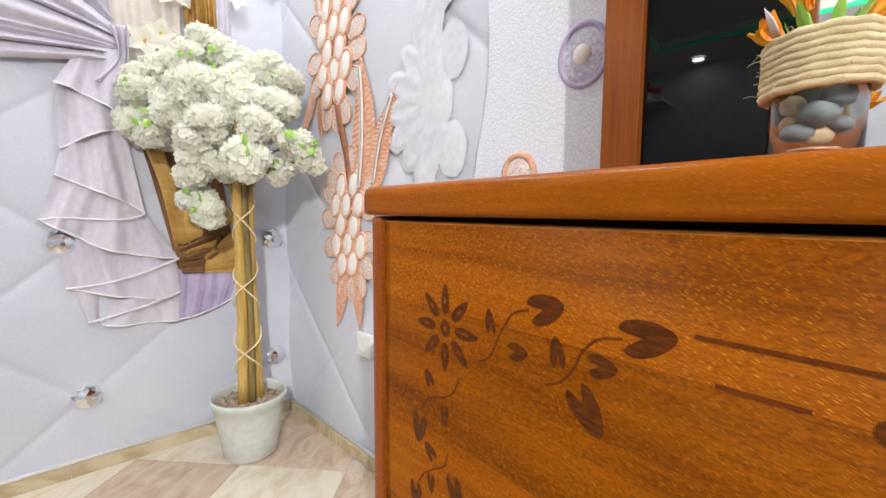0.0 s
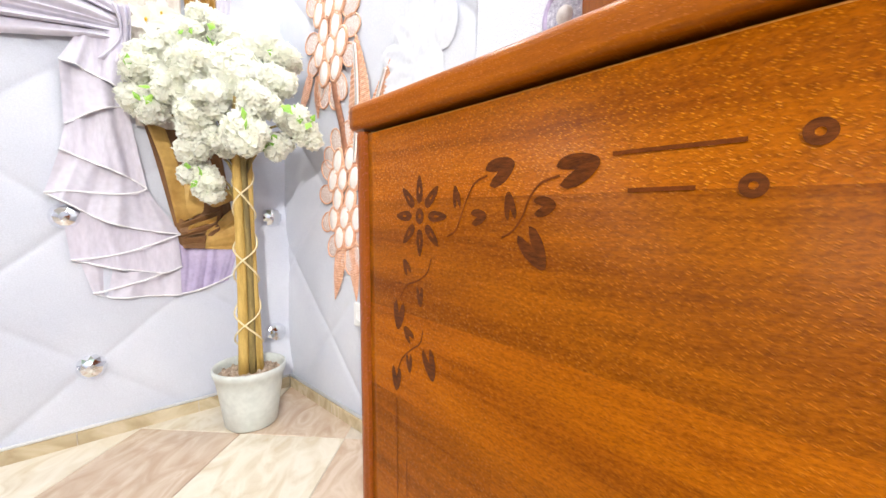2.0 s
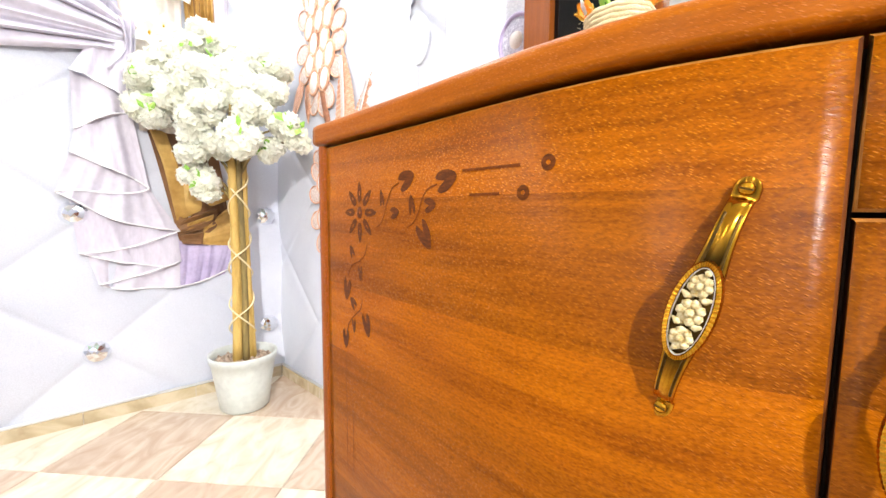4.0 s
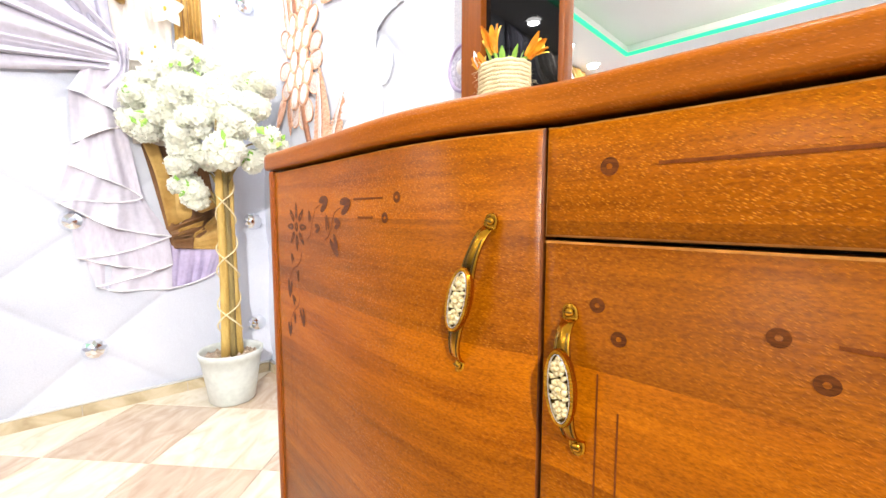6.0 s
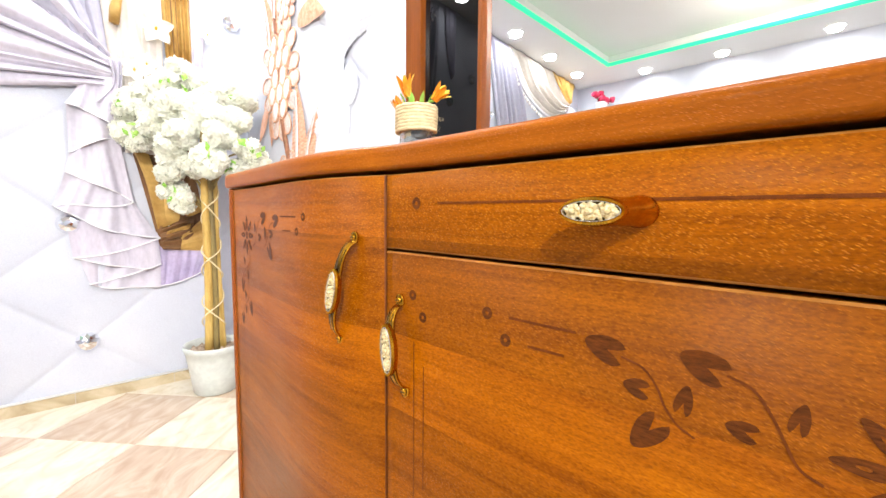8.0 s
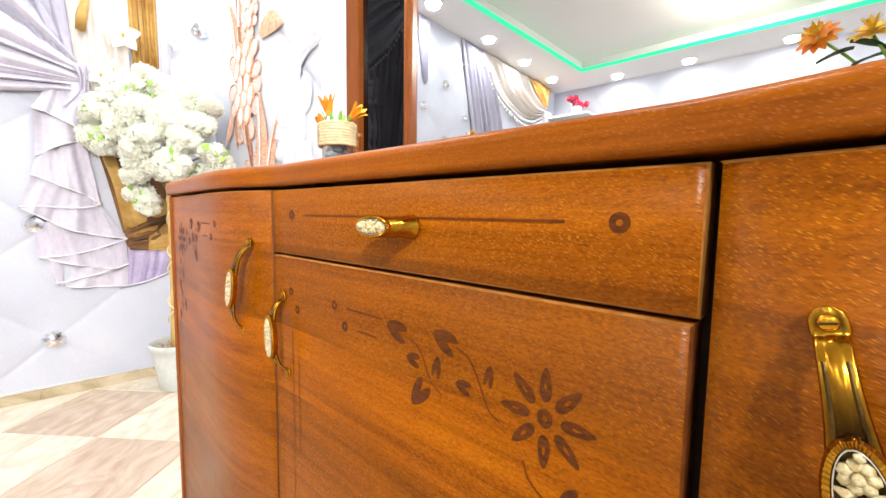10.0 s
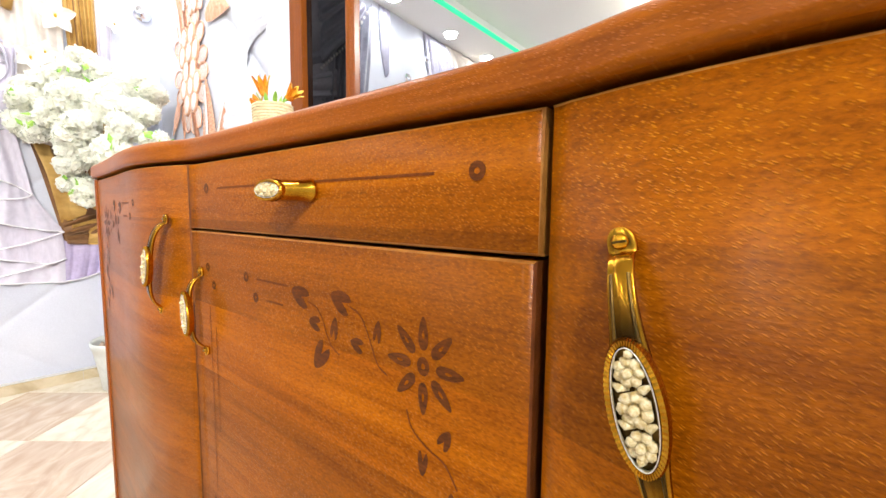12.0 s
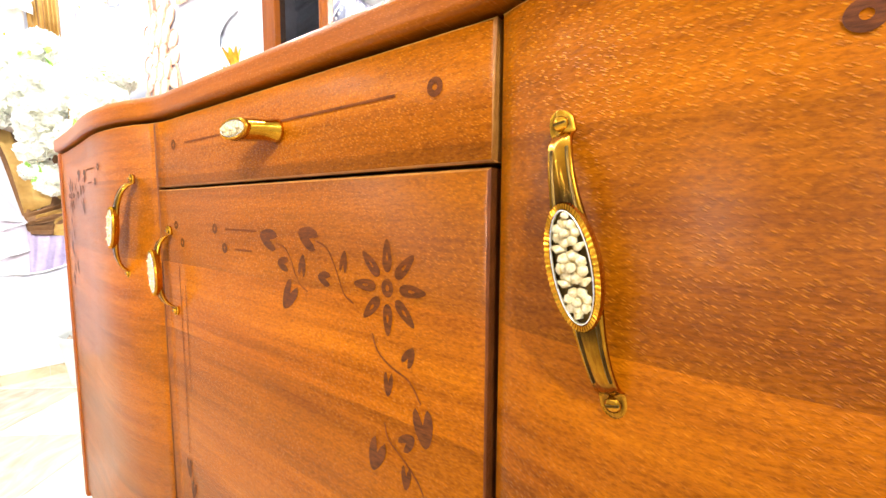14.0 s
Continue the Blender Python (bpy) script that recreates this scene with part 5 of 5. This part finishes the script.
# ---- mirror stand on the sideboard ----
ms = thing("mirror_stand", (0.70, MID, TOP), "wide wood-framed mirror with black glass side panels standing on the sideboard", "mirror")
MT = 1.75
for s in (1, -1):
    def yy(a):
        return a if s > 0 else 2 * MID - a

    def ybox(x0, x1, a, b, z0, z1, bev=0.003):
        lo, hi = sorted((yy(a), yy(b)))
        return box((x0, lo, z0), (x1, hi, z1), bev)

    part("post", ybox(0.655, 0.72, 0.285, 0.228, TOP, MT), WOOD_POST, ms)
    part("black_panel", ybox(0.672, 0.690, 0.229, 0.050, TOP + 0.03, MT - 0.03, 0.0), BLACK_GLASS, ms, "glossy black glass panel")
    part("rail", ybox(0.662, 0.715, 0.2279, 0.0475, TOP, TOP + 0.040), WOOD_POST, ms)
    part("trim", ybox(0.656, 0.715, 0.0470, 0.0345, TOP, MT, 0.004), WOOD_POST, ms)
part("mirror_glass", box((0.674, 2 * MID - 0.0350, TOP + 0.0035), (0.688, 0.0350, MT - 0.03)), MIRROR, ms, "clear silvered mirror glass")
part("back_board", box((0.722, 2 * MID - 0.284, TOP + 0.01), (0.735, 0.284, MT)), WOOD_SIDE, ms)
part("cornice", box((0.645, 2 * MID - 0.30, MT + 0.0005), (0.74, 0.30, MT + 0.05), 0.008), WOOD_POST, ms)
part("glass_foot", box((0.66, 2 * MID - 0.034, TOP + 0.0002), (0.69, 0.034, TOP + 0.003)), SILVER, ms)


# ---- vases with rope collars and orange flowers ----
def vase(at, blooms, turn, label):
    x, y, z = at
    v = thing("flower_vase", at, label, "vase", "vases on the sideboard")
    gl = part("glass", lathe([(0.0, 0.0008), (0.029, 0.0008), (0.030, 0.004), (0.0305, 0.06), (0.0315, 0.111), (0.0300, 0.111), (0.0288, 0.06), (0.027, 0.010), (0.0, 0.009)], at, 40), GLASS, v, "clear glass tumbler", True)
    gl.visible_shadow = False
    coil = []
    for i in range(8 * 36 + 1):
        t = i / 36
        a = 2 * math.pi * t + turn
        coil.append((x + 0.0350 * math.cos(a), y + 0.0350 * math.sin(a), z + 0.0715 + 0.0057 * t))
    rv, rf = sweep(coil, 0.0037, 8)
    nb = []
    for i, p in enumerate(rv):
        c = Vector(coil[min(i // 8, len(coil) - 1)])
        tw = 1 + 0.20 * math.sin((i // 8) * 1.9 + (i % 8) * 0.785)
        nb.append(c + (Vector(p) - c) * tw)
    part("rope", (nb, rf), ROPE, v, "twisted sisal rope collar", True)
    rg = random.Random(int(abs(y) * 1000))
    fib = []
    for _ in range(60):
        a, zz = rg.uniform(0, 6.28), z + rg.uniform(0.066, 0.118)
        p0 = Vector((x + 0.0388 * math.cos(a), y + 0.0388 * math.sin(a), zz))
        d = Vector((math.cos(a) + rg.gauss(0, .6), math.sin(a) + rg.gauss(0, .6), rg.gauss(0, .7))).normalized() * rg.uniform(0.004, 0.012)
        fib.append(sweep([p0, p0 + d * 0.6, p0 + d + Vector((0, 0, -0.002))], 0.00022, 3))
    tagged(part("fibres", merge(*fib), ROPE, v), kind="stuff")
    for k in range(9):
        a, r = 2.4 * k, 0.014 if k else 0.0
        s = rg.uniform(0.009, 0.014)
        c = Vector((x + r * math.cos(a), y + r * math.sin(a), z + 0.036 + 0.0045 * k))
        bm = bmesh.new()
        bmesh.ops.create_icosphere(bm, subdivisions=2, radius=s)
        for q in bm.verts:
            q.co = Vector((q.co.x * 1.2, q.co.y, q.co.z * 0.8)) * (1 + 0.18 * noise.noise(q.co * 90 + Vector((k, 0, 0)))) + c
        part("stone", bm, STONE_A if k % 3 else STONE_B, v, smooth=True)
    for bx, by, bz, r, face, mt in blooms:
        c = Vector((x + bx, y + by, z + bz))
        part("stem", sweep(curve_pts([(x + bx * 0.2, y + by * 0.2, z + 0.06), (x + bx * 0.5, y + by * 0.5, z + 0.06 + (bz - 0.06) * 0.6), tuple(c)], 12), 0.0022, 6), LEAF, v, smooth=True)
        n = Vector(face).normalized()
        t1 = n.orthogonal().normalized()
        t2 = n.cross(t1)
        for lay, (np_, rl, lift) in enumerate(((11, 1.0, 0.20), (9, 0.72, 0.45), (7, 0.45, 0.8))):
            for k in range(np_):
                a = 2 * math.pi * k / np_ + lay * 0.3 + rg.uniform(-.08, .08)
                d, sd = t1 * math.cos(a) + t2 * math.sin(a), -t1 * math.sin(a) + t2 * math.cos(a)
                vs = []
                for i in range(5):
                    t = i / 4
                    w = r * rl * 0.24 * math.sin(math.pi * (0.12 + 0.83 * t))
                    for q in (-1, 0, 1):
                        vs.append(c + d * r * rl * (0.12 + 0.88 * t) + sd * w * q + n * r * (lift * t - 0.12 * abs(q) * 0 - 0.25 * t * t * (1 - lay * 0.3) + 0.08 * lay - 0.05 * (q == 0)))
                fs = [(i * 3 + j, i * 3 + j + 1, (i + 1) * 3 + j + 1, (i + 1) * 3 + j) for i in range(4) for j in range(2)]
                part("petal", (vs, fs), YELLOW if lay == 2 else mt, v, smooth=True)
    for k, (ax_, el, ln) in enumerate(((0.4, 1.35, 0.034), (1.5, 1.40, 0.026), (2.6, 1.3, 0.032), (3.6, 1.40, 0.028), (4.4, 1.25, 0.03), (5.4, 1.35, 0.03))):
        d = Vector((math.cos(ax_ + turn) * math.cos(el), math.sin(ax_ + turn) * math.cos(el), math.sin(el)))
        sd = Vector((-math.sin(ax_ + turn), math.cos(ax_ + turn), 0))
        b0 = Vector((x + 0.018 * math.cos(ax_ + turn), y + 0.018 * math.sin(ax_ + turn), z + 0.115))
        vs = []
        for i in range(6):
            t = i / 5
            w = 0.0045 * math.sin(math.pi * (0.1 + 0.88 * t))
            for q in (-1, 0, 1):
                vs.append(b0 + d * ln * t + sd * w * q + Vector((0, 0, -0.004 * (q == 0))) + Vector((d.x, d.y, -0.3)) * 0.012 * t * t)
        fs = [(i * 3 + j, i * 3 + j + 1, (i + 1) * 3 + j + 1, (i + 1) * 3 + j) for i in range(5) for j in range(2)]
        part("leaf", (vs, fs), LEAF, v, smooth=True)
    return v


near_vase = vase((0.456, 0.020, TOP), [], 0.0, "glass tumbler with a rope collar holding orange flowers")


def bud(v, foot, tip, length, spread, petals, seed):
    """A narrow open bud on a stem: pointed petals, red-orange outside the ring and yellow within."""
    rg, foot, tip = random.Random(seed), Vector(foot), Vector(tip)
    part("stem", sweep(curve_pts([tuple(foot), tuple(foot.lerp(tip, 0.6) + Vector((0, 0, 0.008))), tuple(tip)], 10), 0.0024, 6), LEAF, v, smooth=True)
    n = (tip - foot).normalized()
    t1 = n.orthogonal().normalized()
    t2 = n.cross(t1)
    for k in range(petals):
        a = 2.4 * k
        d, sd = t1 * math.cos(a) + t2 * math.sin(a), -t1 * math.sin(a) + t2 * math.cos(a)
        out, ln = spread * (0.35 + 0.65 * (k % 3) / 2), length * rg.uniform(0.8, 1.1)
        vs = []
        for i in range(7):
            t = i / 6
            w = 0.0060 * math.sin(math.pi * (0.15 + 0.82 * t)) ** 0.8
            for q in (-1, 0, 1):
                vs.append(tip + n * ln * (t - 0.15 * t * t) + d * (0.003 + out * t ** 1.6) + sd * w * q + d * 0.0025 * abs(q))
        part("petal", (vs, [(i * 3 + j, i * 3 + j + 1, (i + 1) * 3 + j + 1, (i + 1) * 3 + j) for i in range(6) for j in range(2)]), ORANGE if k % 3 == 1 else YELLOW, v, smooth=True)


VX, VY = 0.456, 0.020
bud(near_vase, (VX - 0.004, VY + 0.004, TOP + 0.10), (VX - 0.010, VY + 0.012, TOP + 0.137), 0.042, 0.016, 9, 1)
bud(near_vase, (VX + 0.006, VY - 0.006, TOP + 0.10), (VX + 0.016, VY - 0.028, TOP + 0.128), 0.036, 0.016, 8, 2)
bud(near_vase, (VX - 0.010, VY + 0.012, TOP + 0.10), (VX - 0.014, VY + 0.027, TOP + 0.118), 0.024, 0.013, 7, 3)
part("ribbon", sweep([(VX - 0.030, VY + 0.026, TOP + 0.117), (VX - 0.034, VY + 0.030, TOP + 0.128), (VX - 0.028, VY + 0.034, TOP + 0.138), (VX - 0.020, VY + 0.030, TOP + 0.128)], 0.0042, 8, flat=0.15), WHITE, near_vase, "white ribbon loop", True)
part("wire", sweep([(VX + 0.016 * math.cos(q) - 0.004, VY + 0.016 * math.sin(q), TOP + 0.016 + 0.010 * math.sin(q * 0.5)) for q in np.linspace(0.4, 5.2, 26)], 0.0013, 6), ROSEGOLD, near_vase, "copper wire", True)
tall_vase = vase((0.456, -0.800, TOP), [(0.0, 0.115, 0.230, 0.030, (0.8, 0.3, 0.4), ORANGE), (0.01, 0.055, 0.218, 0.028, (0.5, 0.1, 0.9), YELLOW), (-0.01, -0.04, 0.20, 0.028, (0.5, -0.3, 0.7), ORANGE)], 1.2,
     "glass tumbler with a rope collar and tall orange gerberas")

for lx, ly, lz, dx, dy in ((0.0, 0.085, 0.200, 0.3, 0.9), (0.01, 0.065, 0.205, -0.2, -0.8), (0.0, 0.05, 0.185, 0.5, 0.6)):
    c, d = Vector((0.456 + lx, -0.80 + ly, TOP + lz)), Vector((dx, dy, -0.15)).normalized()
    sd = d.cross(Vector((0, 0, 1))).normalized()
    vs = []
    for i in range(7):
        t = i / 6
        for q in (-1, 0, 1):
            vs.append(c + d * 0.045 * (t - 0.3) + sd * 0.013 * q * math.sin(math.pi * (0.08 + 0.9 * t)) + Vector((0, 0, 0.004 * abs(q) - 0.010 * t * t)))
    part("leaf", (vs, [(i * 3 + j, i * 3 + j + 1, (i + 1) * 3 + j + 1, (i + 1) * 3 + j) for i in range(6) for j in range(2)]), LEAF_DARK, tall_vase, smooth=True)

# red flowers on a shelf at the far corner, seen in the mirror
SHX, SHY = -3.55, 1.62
rf = thing("red_flowers", (SHX, SHY, 2.06), "bunch of red flowers on a small corner shelf", "flowers")
part("pot", lathe([(0, 0.0), (0.05, 0.0), (0.07, 0.10), (0.062, 0.10), (0.045, 0.02), (0, 0.02)], (SHX, SHY, 2.06), 20), WHITE, rf, smooth=True)
rg = random.Random(8)
for k in range(9):
    a, r = k * 2.4, 0.03 + 0.012 * k
    c = Vector((SHX + r * math.cos(a), SHY + r * math.sin(a), 2.18 + rg.uniform(-.02, .10)))
    bm = bmesh.new()
    bmesh.ops.create_icosphere(bm, subdivisions=2, radius=0.035)
    for q in bm.verts:
        q.co = q.co * (1 + 0.35 * noise.noise(q.co * 45 + Vector((k * 3, 0, 0)))) + c
    part("bloom", bm, RED, rf, smooth=True)
    part("stem", sweep([(SHX, SHY, 2.12), tuple(c)], 0.004, 5), LEAF_DARK, rf)
shelf = tagged(part("corner_shelf", box((X_O, SHY - 0.2, 2.03), (SHX + 0.13, 2.03, 2.0595), 0.004), WHITE), "small white corner shelf under red flowers", "shelf")

# ---- floor tiles ----
TS = 0.374
ang = math.radians(39.5)
ux, uy = Vector((math.cos(ang), math.sin(ang))), Vector((-math.sin(ang), math.cos(ang)))
T0 = Vector((-0.064, 1.463))
h, bv = TS / 2 - 0.0012, 0.0015
tv = [(sx * (h - e), sy * (h - e), z) for e, z in ((0, -0.008), (0, -0.0012), (bv, 0.0)) for sx, sy in ((-1, -1), (1, -1), (1, 1), (-1, 1))]
tf = [(8, 9, 10, 11)] + [(l * 4 + k, l * 4 + (k + 1) % 4, (l + 1) * 4 + (k + 1) % 4, (l + 1) * 4 + k) for l in (0, 1) for k in range(4)]
tile_mesh = {}
for nm, mt in (("tile_dark", TILE_DARK), ("tile_pale", TILE_PALE)):
    me = bpy.data.meshes.new(nm)
    me.from_pydata(tv, [], tf)
    me.materials.append(mt)
    tile_mesh[nm] = me
for i in range(-16, 10):
    for j in range(-10, 16):
        c = T0 + ux * (i + 0.5) * TS + uy * (j - 0.5) * TS
        if not (X_O - 0.1 < c.x < X_R + 0.12 and Y_S - 0.1 < c.y < 1.695 - SL * (c.x - 0.45) + 0.2):
            continue
        ob = new("tile", tile_mesh["tile_dark" if (i + j) % 2 == 0 else "tile_pale"])
        ob.parent = floor
        ob.matrix_basis = Matrix.Translation((c.x, c.y, FLOOR)) @ Matrix.Rotation(ang, 4, "Z")
